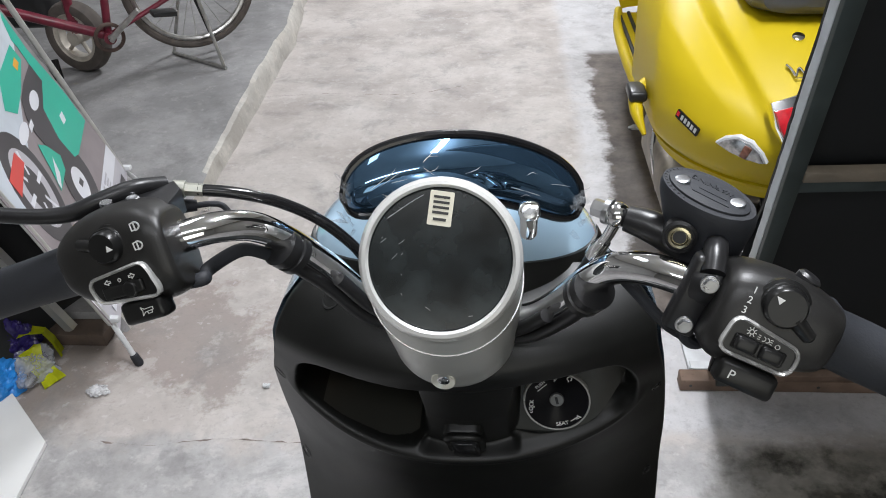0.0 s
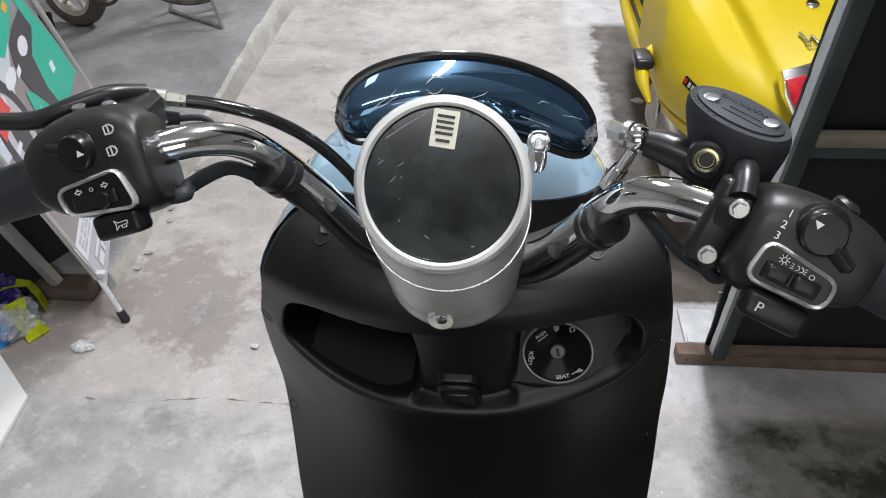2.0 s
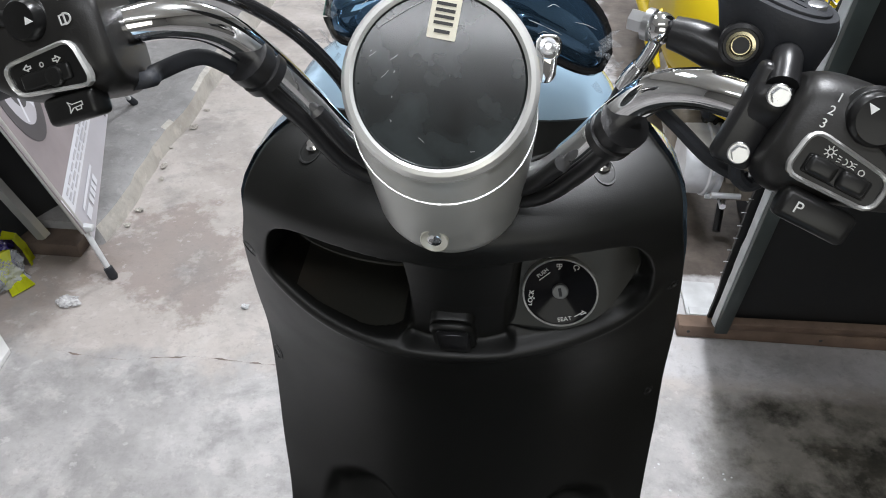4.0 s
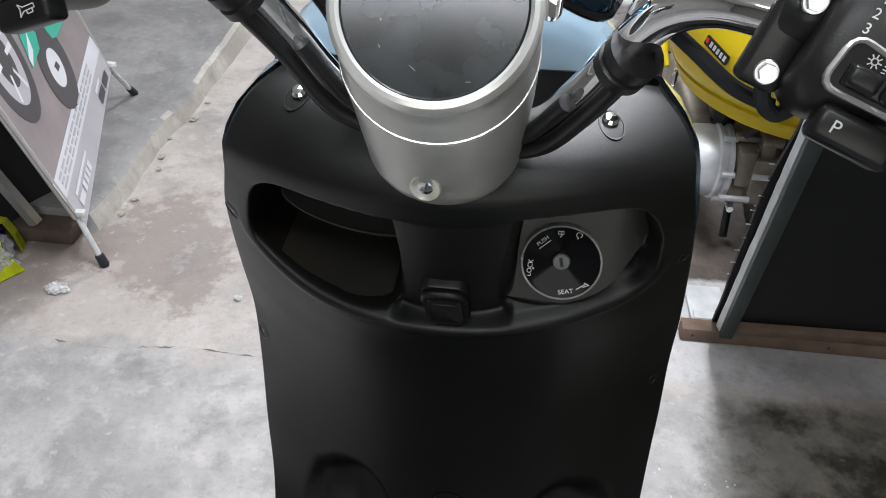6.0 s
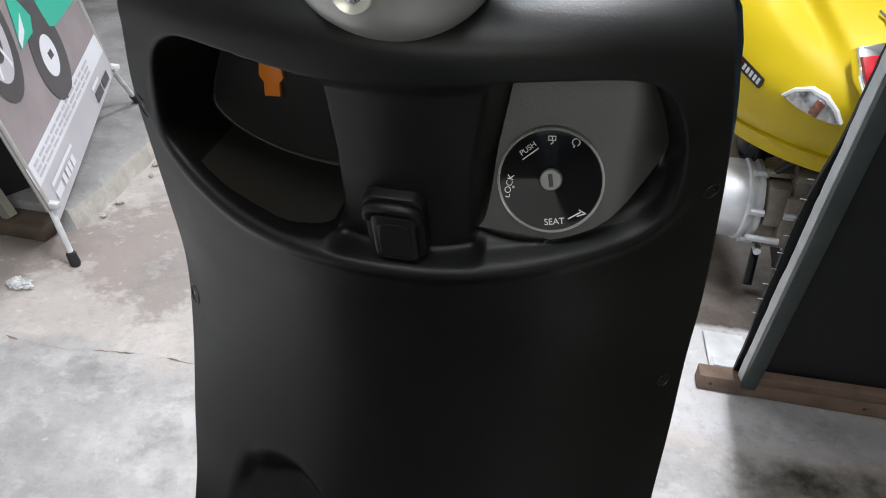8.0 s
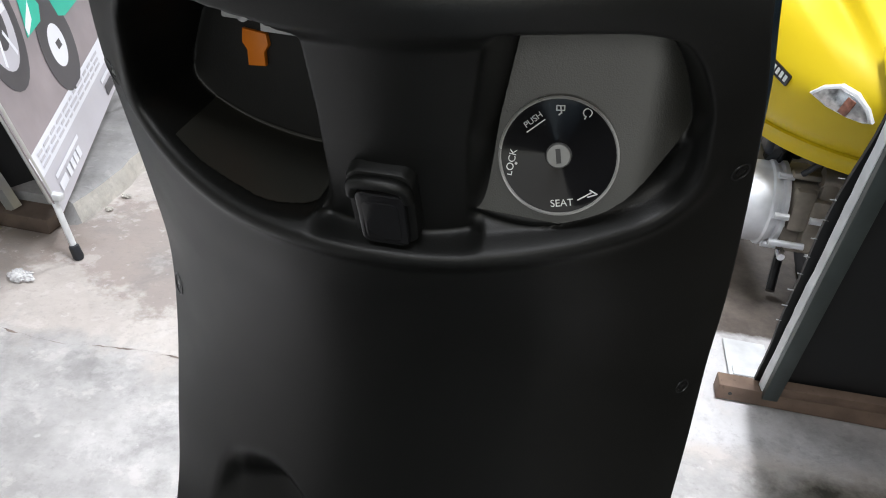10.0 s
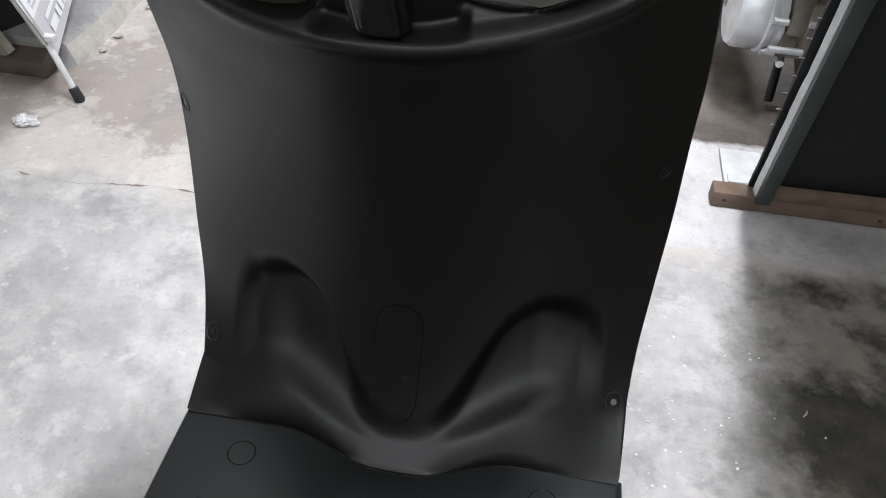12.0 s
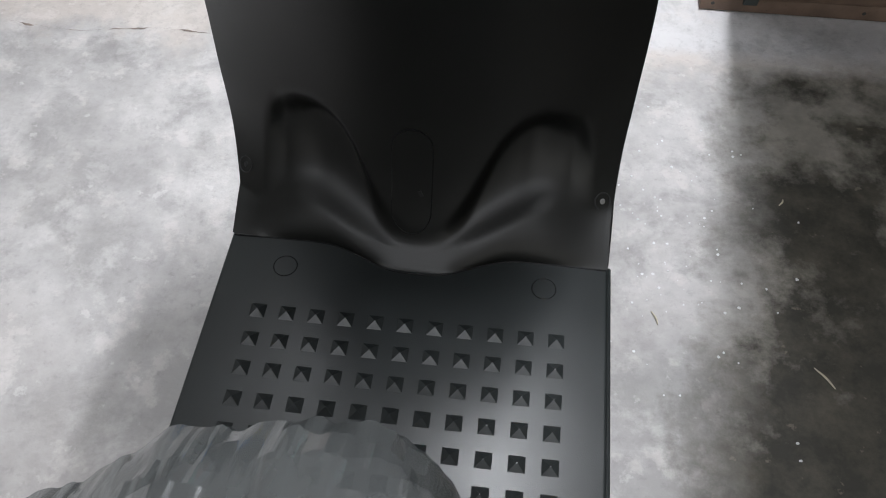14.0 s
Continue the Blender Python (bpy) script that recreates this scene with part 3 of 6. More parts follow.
def shield():
    zs = np.unique(np.concatenate([np.arange(.345, .362, .0009), np.arange(.362, .50, .003), np.arange(.50, .735, .006), np.arange(.735, .965, .0014), np.linspace(.965, 1.0, 14)]))
    us = np.linspace(-1, 1, 301)
    rows = []
    for z in zs:
        x = edge(z, XL) + (us + 1) / 2 * (edge(z, XR) - edge(z, XL))
        y = shield_y(x, np.full_like(x, z))
        rows.append([(a, b, z) for a, b in zip(x, y)])
    # the turned-in rim at both sides
    rows = [[(r[0][0] + 0.010, r[0][1] + 0.03, r[0][2]), (r[0][0] - 0.0015, r[0][1] + 0.008, r[0][2])] + r + [(r[-1][0] + 0.0015, r[-1][1] + 0.008, r[-1][2]), (r[-1][0] - 0.010, r[-1][1] + 0.03, r[-1][2])] for r in rows]
    return loft(B(), rows, caps=False, closed=False)


SHIELD = part("leg_shield", shield(), black_plastic, SC, "matt black leg shield with a glove pocket", sharp=60)


def front_shell():
    """The painted outer side of the leg shield."""
    rows = []
    for z in np.linspace(.36, 1.0, 40):
        grow = 0.0025 + 0.003 * float(step(0.85, 0.95, z))
        yf = 0.80 - 0.09 * (z - 0.5) ** 2 * 4 - (0.10 * max(0, (z - 0.9) / 0.1) ** 2)
        row = []
        for a in np.linspace(-math.pi / 2, math.pi / 2, 41):
            xs, ys = (XL, YL) if a < 0 else (XR, YR)
            ye = float(edge(z, ys)) + 0.012
            hw = abs(float(edge(z, xs)) - float(cx(z))) + grow
            row.append((float(cx(z)) + hw * math.sin(a), ye + max(0.0, yf - ye) * max(0.0, math.cos(a)) ** 0.35, z))
        rows.append(row)
    return loft(B(), rows, caps=False, closed=False)


part("front_panel", front_shell(), blue_paint, SC, "pale blue metallic front panel", sharp=60)



foot_board = part("foot_board", box(B(), (0.0, 0.24, 0.328), (0.442, 0.64, 0.034), 0.004, seg=3), board_plastic, SC, "flat dark foot board with raised pyramid studs")


def stud_mesh():
    bm = B()
    s, t = 0.0103, 0.0006
    q = [bm.verts.new(p) for p in ((-s, -s, -0.001), (s, -s, -0.001), (s, s, -0.001), (-s, s, -0.001))]
    r = [bm.verts.new((x * t, y * t, 0.0048)) for x, y in ((-1, -1), (1, -1), (1, 1), (-1, 1))]
    for i in range(4):
        bm.faces.new((q[i], q[(i + 1) % 4], r[(i + 1) % 4], r[i]))
    bm.faces.new(r)
    me = bpy.data.meshes.new("stud")
    bm.to_mesh(me)
    bm.free()
    me.materials.append(board_plastic)
    return me


STUD = stud_mesh()
for j in range(13):
    for i in range(11):
        ob = new("stud", STUD)
        ob.parent = foot_board
        ob.location = (-0.1645 + 0.033 * i, 0.4205 - 0.0350 * j - 0.55, 0.345)
seam = []
for k in range(61):
    x = -0.218 + 0.436 * k / 60
    seam.append((x, float(gauss(abs(x - 0.002), (0, .03, .06, .10, .15, .22), (.488, .490, .502, .517, .519, .518), 0.01)), 0.3450))
part("seam", tube(B(), seam, 0.0011, 8), gloss_black, foot_board)
for x, y in ((-0.148, 0.482), (0.149, 0.486)):
    bm = B()
    loft(bm, [[(x + (0.0135 + 0.0007 * math.cos(b)) * math.cos(a), y + (0.0135 + 0.0007 * math.cos(b)) * math.sin(a), 0.3450 + 0.0007 * math.sin(b)) for b in (0, 1.57, 3.14, 4.71)] for a in (2 * math.pi * k / 40 for k in range(41))], caps=False)
    part("plug_ring", bm, gloss_black, foot_board)
part("side_rail", box(B(), (0.2225, 0.22, 0.325), (0.004, 0.61, 0.034), 0.002), board_plastic, foot_board)
# under-floor and wheels
part("belly", box(B(), (0, 0.15, 0.25), (0.26, 0.75, 0.12), 0.02), black_plastic, SC)


def wheel(parent, c, r, w, rimmat, tyre_mat, spokes=0, axis=(1, 0, 0), label=""):
    c, ax = V(c), V(axis).normalized()
    t = part("tyre", turned(B(), c, ax, [(r * 0.68, -w * 0.42), (r * 0.80, -w * 0.5), (r * 0.94, -w * 0.42), (r, -w * 0.12), (r, w * 0.12), (r * 0.94, w * 0.42), (r * 0.80, w * 0.5), (r * 0.68, w * 0.42), (r * 0.66, 0), (r * 0.68, -w * 0.42)], 56, False), tyre_mat, parent, label)
    ri = part("rim", turned(B(), c, ax, [(r * 0.68, -w * 0.35), (r * 0.70, -w * 0.42), (r * 0.66, -w * 0.42), (r * 0.62, -w * 0.1), (r * 0.62, w * 0.1), (r * 0.66, w * 0.42), (r * 0.70, w * 0.42), (r * 0.68, w * 0.35), (r * 0.56, w * 0.30), (r * 0.56, -w * 0.30), (r * 0.68, -w * 0.35)], 56, False), rimmat, t)
    part("hub", turned(B(), c, ax, [(0.0, -w * 0.5), (r * 0.2, -w * 0.5), (r * 0.2, w * 0.5), (0.0, w * 0.5)], 28), rimmat, t)
    u = ax.orthogonal().normalized()
    v = ax.cross(u)
    for k in range(spokes):
        a = 2 * math.pi * k / spokes
        d = u * math.cos(a) + v * math.sin(a)
        part("spoke", tube(B(), [c + d * r * 0.15, c + d * r * 0.65], [r * 0.07, r * 0.05], 8), rimmat, t)
    return t


wheel(SC, (0.0, 0.98, 0.225), 0.225, 0.10, silver_paint, rubber, 5)
wheel(SC, (0.0, -0.42, 0.225), 0.225, 0.11, silver_paint, rubber, 5)
part("fork", tube(tube(B(), [(0.075, 0.98, 0.225), (0.075, 0.84, 0.60), (0.05, 0.72, 0.80)], 0.018, 12), [(-0.075, 0.98, 0.225), (-0.08, 0.84, 0.60), (-0.06, 0.72, 0.80)], 0.018, 12), satin_black, SC)
part("rear_arm", box(B(), (0.09, -0.25, 0.25), (0.05, 0.50, 0.06), 0.015), satin_black, SC)
bm = B()
loft(bm, [[(0.085 * math.sin(b), 0.98 + (0.27 + 0.02 * math.cos(b)) * math.cos(a), 0.235 + (0.27 + 0.02 * math.cos(b)) * math.sin(a)) for b in (-1.5, -1.0, -0.5, 0, 0.5, 1.0, 1.5)] for a in (radians(10 + 10 * k) for k in range(17))], closed=False, caps=False)
part("front_fender", bm, blue_paint, SC)
bm = B()
loft(bm, [[(hw * math.cos(a), y, z0 + dz * math.sin(a)) for a in (2 * math.pi * k / 32 for k in range(32))] for y, hw, z0, dz in ((-0.06, .10, .46, .12), (-0.10, .15, .50, .17), (-0.30, .17, .52, .18), (-0.60, .15, .56, .15), (-0.80, .06, .62, .07))])
part("rear_body", bm, blue_paint, SC)
dn = V((0.02, -0.84, 0.545)).normalized()
DC = V((-0.024, 0.454, 1.097))
DM = frame_of(DC, dn, (0, 0, 1))


def ring_pts(c, n, r, k=64, rx=1.0):
    m = frame_of(c, n, (0, 0.3, 1))
    return [m @ V((r * rx * math.cos(2 * math.pi * i / k), r * math.sin(2 * math.pi * i / k), 0)) for i in range(k)]


def dial_body():
    n1, n2 = V((0.01, -0.62, 0.78)), V((0, -0.30, 0.95))
    sec = [(DC - dn * 0.010, dn, 0.0625)]
    c1, c2, c3 = V((-0.021, 0.487, 1.035)), V((-0.020, 0.505, 0.987)), V((-0.018, 0.513, 0.955))
    a = DC - dn * 0.012
    for t, r in ((0, 0.0628), (0.15, 0.063), (0.30, 0.063), (0.46, 0.0628), (0.475, 0.0615), (0.50, 0.0615), (0.515, 0.0626), (0.7, 0.0620), (0.85, 0.0612), (1.0, 0.0605)):
        sec.append((a.lerp(c1, t), dn.lerp(n1, t), r))
    for t in (0.2, 0.4, 0.6, 0.8, 1.0):
        sec.append((c1.lerp(c2, t), n1.lerp(n2, t), 0.0605 + (0.0555 - 0.0605) * t))
    for t in (0.15, 0.3, 0.45, 0.6, 0.75, 0.9, 1.0):
        sec.append((c2.lerp(c3, t), n2, 0.0555 - 0.0555 * 0.45 * t ** 2.2))
    sec.append((c3 - V((0, 0, 0.004)), n2, 0.018))
    return loft(B(), [ring_pts(*s) for s in sec])


housing = part("dial_housing", dial_body(), silver_paint, SC, "satin silver dial housing")
part("bezel", turned(B(), DC, dn, [(0.0555, -0.004), (0.0555, 0.0005), (0.0575, 0.003), (0.0605, 0.002), (0.0635, -0.003), (0.0640, -0.0085), (0.0632, -0.012), (0.05, -0.012)], 72), mat("bright_alloy", (0.86, 0.86, 0.84), 0.22, metal=0.45, var=0.05, scale=10), housing, "bright silver bezel")
gc, gn = (DC - dn * 0.012).lerp(V((-0.021, 0.487, 1.035)), 0.478), dn.lerp(V((0.01, -0.62, 0.78)), 0.478).normalized()
part("groove_line", loft(B(), [ring_pts(gc + gn * h, gn, r, 72) for r, h in ((0.0610, -0.0010), (0.0631, -0.0009), (0.0636, 0.0), (0.0631, 0.0009), (0.0610, 0.0010))], caps=False), silver_ring, housing, "thin bright trim line")
glass = part("dial_glass", turned(B(), DC, dn, [(0.0, 0.0012), (0.03, 0.0011), (0.054, 0.0003), (0.0555, -0.001), (0.0555, -0.004)], 64), dial_glass, housing, "dark switched-off display under protective film")
# cream sticker with plain bars
SM = frame_of(DC + V((-0.0065, 0, 0)), dn, (0.12, 0, 1))
st = part("sticker", outline(B(), SM @ Matrix.Translation((0.002, 0.0395, 0.0022)), rounded(0.0185, 0.0265, 0.001), 0.0006), paper_white, glass, "small cream paper sticker")
bars = B()
rs = random.Random(4)
for j in range(4):
    box(bars, (0.002, 0.0362 + 0.0040 * j, 0.0024), (0.0125, 0.0020, 0.0003), m=SM)
box(bars, (0.002, 0.0310, 0.0024), (0.010, 0.0022, 0.0003), m=SM)
part("printed_mark", bars, ink, st)
# screw in the housing
hs = V((-0.0262, 0.4462, 0.9775))
hn = V((-0.08, -0.98, -0.12)).normalized()
hsc = part("screw_recess", turned(B(), hs, hn, [(0.0, -0.0012), (0.0060, -0.0008), (0.0088, 0.0006), (0.0098, 0.0010), (0.0104, 0.0004), (0.0106, -0.010)], 28), mat("pale_dish", (0.80, 0.79, 0.70), 0.30, metal=0.6, var=0.08, scale=60), housing, "pale bright dished washer")
part("screw_head", turned(B(), hs, hn, [(0.0, 0.0003), (0.004, 0.0002), (0.0052, -0.0002), (0.0055, -0.001)], 20), chrome, hsc)

# handlebar
LBAR = [(-0.262, 0.434, 1.116), (-0.235, 0.430, 1.127), (-0.212, 0.430, 1.133), (-0.188, 0.441, 1.1345), (-0.167, 0.459, 1.124), (-0.149, 0.480, 1.098), (-0.125, 0.500, 1.058), (-0.098, 0.512, 1.016), (-0.06, 0.520, 0.995)]
RBAR = [(0.205, 0.374, 1.111), (0.172, 0.384, 1.121), (0.148, 0.393, 1.123), (0.124, 0.407, 1.1225), (0.104, 0.424, 1.111), (0.088, 0.444, 1.085), (0.070, 0.470, 1.045), (0.046, 0.498, 1.006), (0.01, 0.515, 0.990)]
bar = part("handlebar", tube(tube(B(), [V(p) for p in LBAR], 0.0118, 24, 10), [V(p) for p in RBAR], 0.0116, 24, 10), chrome, SC, "chrome handlebar, curved")


def along(pts, t, n=10):
    q = smooth_path(pts, n)
    return q[int(t * (len(q) - 1))]


# black cable sleeves strapped under the bars
for pts, sgn in ((LBAR, -1), (RBAR, 1)):
    low = [V(p) + V((sgn * 0.001, -0.008, -0.015)) for p in pts[5:]]
    part("cable_sleeve", tube(B(), low, 0.0062, 12, 8), satin_black, bar)
    part("cable_sleeve", tube(B(), [p + V((-sgn * 0.012, -0.004, 0.010)) for p in low[1:]], 0.006, 12, 8), satin_black, bar)
    c0, c1 = V(along(pts, 0.60)), V(along(pts, 0.69))
    ax = (c1 - c0).normalized()
    off = V((sgn * 0.001, -0.005, -0.006))
    part("strap", turned(B(), c0 + off, ax, [(0.012, 0), (0.0168, 0.001), (0.0168, 0.009), (0.0150, 0.010), (0.0150, 0.013), (0.0168, 0.014), (0.0168, 0.021), (0.012, 0.022)], 24), satin_black, bar, "black plastic cable strap")


def grip(name, p, d, r, ln, parent):
    d = V(d).normalized()
    prof = [(0.006, -0.002), (r * 1.18, -0.002), (r * 1.2, 0.004), (r * 1.05, 0.010)]
    h = 0.012
    prof += [(r, h), (r * 1.02, h + 0.02), (r * 0.98, h + ln * 0.5), (r, h + ln), (r * 0.8, h + ln + 0.004), (0.004, h + ln + 0.004)]
    return part(name, turned(B(), p, d, prof, 28), rubber, parent, "ribbed dark grey rubber grip")


LD, RD = V((-0.10, 0.006, -0.038)).normalized(), V((0.10, -0.027, -0.040)).normalized()
LS, RS = V((-0.281, 0.4335, 1.109)), V((0.222, 0.369, 1.104))
grip("grip", LS, LD, 0.0195, 0.115, SC)
grip("grip", RS, RD, 0.0195, 0.115, SC)


def switch_body(c, ax, nrm, xs, tops, lows, d, parent, name, slant=0.0):
    """A rounded switch pod: x along the bar, y up the face, z out of the face; its upper and lower edges vary along x."""
    xx = V(ax).normalized()
    zz = (V(nrm) - xx * V(nrm).dot(xx)).normalized()
    yy = zz.cross(xx)
    m = Matrix((xx, yy, zz)).transposed().to_4x4()
    m.translation = c
    rings = []
    x0, x1 = xs[0], xs[-1]
    for i in range(25):
        u = math.sin((i / 12 - 1) * math.pi / 2)
        x = x0 + (x1 - x0) * (u + 1) / 2
        k = 0.80 + 0.20 * max(0.0, 1 - abs(u) ** 6) ** 0.5
        t, w = float(gauss(x, xs, tops, 0.006)), float(gauss(x, xs, lows, 0.006))
        mid, h = (t + w) / 2, (t - w) / 2
        ring = []
        for q in range(44):
            a = 2 * math.pi * q / 44
            ca, sa = math.cos(a), math.sin(a)
            e = 2 / 3.2
            zl = k * d / 2 * abs(sa) ** e * (1 if sa > 0 else -1)
            ring.append(m @ V((x + slant * zl * max(0.0, u), mid + k * h * abs(ca) ** e * (1 if ca > 0 else -1), zl)))
        rings.append(ring)
    return m, part(name, loft(B(), rings), switch_grey, parent, "dark grey switch pod with white symbols")


LSM, lpod = switch_body((-0.243, 0.426, 1.127), (0.100, -0.004, 0.036), (0, -0.92, 0.38), (-0.046, -0.030, -0.010, 0.012, 0.026, 0.036), (0.024, 0.032, 0.036, 0.034, 0.030, 0.024), (-0.022, -0.032, -0.036, -0.041, -0.042, -0.040), 0.072, SC, "switch_pod", 0.30)
RSM, rpod = switch_body((0.186, 0.376, 1.118), (0.100, -0.027, -0.036), (0.0, -0.92, 0.38), (-0.027, -0.018, -0.006, 0.010, 0.026, 0.047), (0.022, 0.0245, 0.0265, 0.028, 0.027, 0.022), (-0.034, -0.041, -0.041, -0.036, -0.031, -0.025), 0.070, SC, "switch_pod")


def frame_ring(bm, m, pts, wd, z, th):
    """A raised band round the outline pts."""
    rings, k = [], len(pts)
    turn = 1 if sum(pts[i - 1][0] * pts[i][1] - pts[i][0] * pts[i - 1][1] for i in range(k)) > 0 else -1
    for i in range(k):
        q, e = V(pts[i]), V(pts[(i + 1) % k]) - V(pts[i - 1])
        o = V((e.y, -e.x)).normalized() * wd * turn
        rings.append([m @ V((*(q + o), z - th)), m @ V((*(q + o), z)), m @ V((*(q + o * 0.5), z + th * 0.4)), m @ V((*q, z)), m @ V((*q, z - th))])
    rings.append(rings[0])
    return loft(bm, rings, caps=False)


def quad_round(c, r=0.006, k=4):
    """Rounded outline of a four-cornered figure given counter-clockwise."""
    out = []
    for i0 in range(4):
        p, a, b = V(c[i0]), V(c[i0 - 1]), V(c[(i0 + 1) % 4])
        pa, pb = p + (a - p).normalized() * r, p + (b - p).normalized() * r
        for t in (i / k for i in range(k + 1)):
            out.append(tuple((1 - t) ** 2 * pa + 2 * t * (1 - t) * p + t * t * pb))
    return out


def icon(bm, m, pts, w=0.0006, z=0.0, close=False):
    q = [V(p) for p in pts] + ([V(pts[0])] if close else [])
    for a, b in zip(q, q[1:]):
        d = b - a
        mm = m @ Matrix.Translation((*(a + b) / 2, z)) @ Matrix.Rotation(math.atan2(d.y, d.x), 4, "Z")
        box(bm, (0, 0, 0), (d.length + w, w, 0.0004), m=mm)
    return bm


def arc(c, r, a0, a1, k=10):
    return [(c[0] + r * math.cos(radians(a0 + (a1 - a0) * i / k)), c[1] + r * math.sin(radians(a0 + (a1 - a0) * i / k))) for i in range(k + 1)]


def rotary(m, c, r, tip, parent, z):
    k = m @ Matrix.Translation((*c, z))
    kn = part("rotary_switch", turned(B(), k.translation, k.to_3x3() @ V((0, 0, 1)), [(r * 1.25, -0.004), (r * 1.25, 0.0005), (r * 1.12, 0.0015), (r * 1.08, 0.003), (r, 0.0035), (r * 0.97, 0.009), (r * 0.85, 0.011), (0.0, 0.0115)], 36), knob_black, parent, "black rotary switch")
    q = V(tip)
    bm = B()
    a = k @ V((*(q * r * 0.7), 0.006))
    b = k @ V((*(q * r * 2.0), 0.005))
    tube(bm, [a, a.lerp(b, 0.5), b.lerp(a, 0.12), b], [r * 0.42, r * 0.36, r * 0.34, r * 0.15], 14)
    part("switch_lever", bm, knob_black, kn)
    t = k @ Matrix.Translation((*(-q * r * 0.55), 0.0116)) @ Matrix.Rotation(math.atan2(-q.y, -q.x), 4, "Z")
    part("pointer", outline(B(), t, [(0.003, 0), (-0.002, 0.0022), (-0.002, -0.0022)], 0.0004), white_print, kn)


# pod by the rider's left: dip switch, indicator switch, horn
ZL = 0.0362
rotary(LSM, (0.004, 0.009), 0.0118, (-0.95, 0.32), lpod, ZL - 0.004)
fr = quad_round([(-0.021, -0.012), (-0.018, -0.027), (0.031, -0.032), (0.0255, -0.0085)])
part("switch_frame", frame_ring(B(), LSM, fr, 0.0024, ZL + 0.002, 0.004), silver_ring, lpod, "satin silver frame")
part("switch_plate", outline(B(), LSM @ Matrix.Translation((0, 0, ZL + 0.0005)), fr, 0.003), knob_black, lpod)
rk = part("indicator_switch", box(B(), (0.004, -0.0225, ZL + 0.0008), (0.034, 0.0095, 0.004), 0.0018, LSM, 3), knob_black, lpod, "black indicator slider")
part("slider_knob", turned(B(), LSM @ V((0.0100, -0.0235, ZL + 0.0010)), LSM.to_3x3() @ V((0, 0, 1)), [(0.0058, -0.002), (0.0058, 0.0016), (0.0050, 0.0034), (0.0034, 0.0038), (0.0, 0.0032)], 28), knob_black, rk)
hb = part("horn_button", box(B(), (0.008, -0.0415, 0.026), (0.036, 0.017, 0.016), 0.004, LSM, 3), knob_black, lpod, "black horn button")
LZ = LSM @ Matrix.Translation((0, 0, ZL + 0.0012))
for s, x0 in ((-1, -0.0065), (1, 0.0137)):
    ic = B()
    icon(ic, LZ, [(x0 + s * 0.0028, -0.0150), (x0, -0.0132), (x0, -0.0143), (x0 - s * 0.0022, -0.0143), (x0 - s * 0.0022, -0.0157), (x0, -0.0157), (x0, -0.0168)], close=True)
    part("symbol", ic, white_print, lpod)
part("symbol", icon(B(), LZ, arc((0.0033, -0.0155), 0.0012, 0, 360), 0.0005), white_print, lpod)
LI = LSM @ Matrix.Translation((0, 0, ZL + 0.0005))
for x0, yy in ((0.0305, 0.0165), (0.0275, 0.0035)):
    ic = B()
    icon(ic, LI, [(x0, yy + 0.0028), (x0, yy - 0.0028)] + [(x0 + 1.35 * (p - x0), q) for p, q in arc((x0, yy), 0.0028, -90, 90)], 0.0010)
    icon(ic, LI, [(x0 - 0.0030, yy + 0.0022), (x0 - 0.0030, yy - 0.0026), (x0, yy - 0.0026), (x0, yy + 0.0026)], 0.0008, close=True)
    part("symbol", ic, white_print, lpod)
ic = B()
LH = LSM @ Matrix.Translation((0.013, -0.0415, 0.0344))
icon(ic, LH, [(-0.0048, -0.0032), (-0.0040, 0.0), (-0.0048, 0.0028), (-0.0022, 0.0012), (0.0048, 0.0016), (0.0048, -0.0004), (-0.0020, -0.0010)], 0.0005, close=True)
icon(ic, LH, [(-0.0005, -0.0008), (0.0, -0.0026), (0.0032, -0.0024), (0.0036, -0.0004)], 0.0005)
part("symbol", ic, white_print, hb)
part("bar_collar", turned(B(), V(along(LBAR, 0.22)), V((0.1, 0.0, 0.02)), [(0.0125, -0.003), (0.0150, -0.003), (0.0155, 0.0), (0.0150, 0.007), (0.0125, 0.008)], 28), zinc, bar, "bright metal collar")

# pod by the rider's right: gears, lamp switch, parking button
ZR = 0.0352
rotary(RSM, (0.0067, 0.0101), 0.0130, (0.88, -0.47), rpod, ZR - 0.004)
fr = quad_round([(-0.0145, -0.0065), (-0.0165, -0.0282), (0.0265, -0.0275), (0.0268, -0.0122)])
part("switch_frame", frame_ring(B(), RSM, fr, 0.0024, ZR + 0.002, 0.004), silver_ring, rpod, "satin silver frame")
part("switch_plate", outline(B(), RSM @ Matrix.Translation((0, 0, ZR + 0.0005)), fr, 0.003), knob_black, rpod)
rk = part("lamp_switch", box(B(), (0.005, -0.0208, ZR + 0.0006), (0.033, 0.0100, 0.003), 0.0014, RSM, 3), knob_black, rpod, "black lamp rocker")
for x0 in (-0.0035, 0.0125):
    part("rocker_lobe", box(B(), (x0, -0.0205, ZR + 0.0022), (0.0145, 0.0098, 0.0062), 0.0028, RSM, 4), knob_black, rk)
pb = part("parking_button", box(B(), (0.008, -0.0415, 0.026), (0.038, 0.017, 0.016), 0.004, RSM, 3), knob_black, rpod, "black parking button")
writing("letter", "P", RSM @ Matrix.Translation((-0.0016, -0.0420, 0.0345)), 0.0085, white_print, pb)
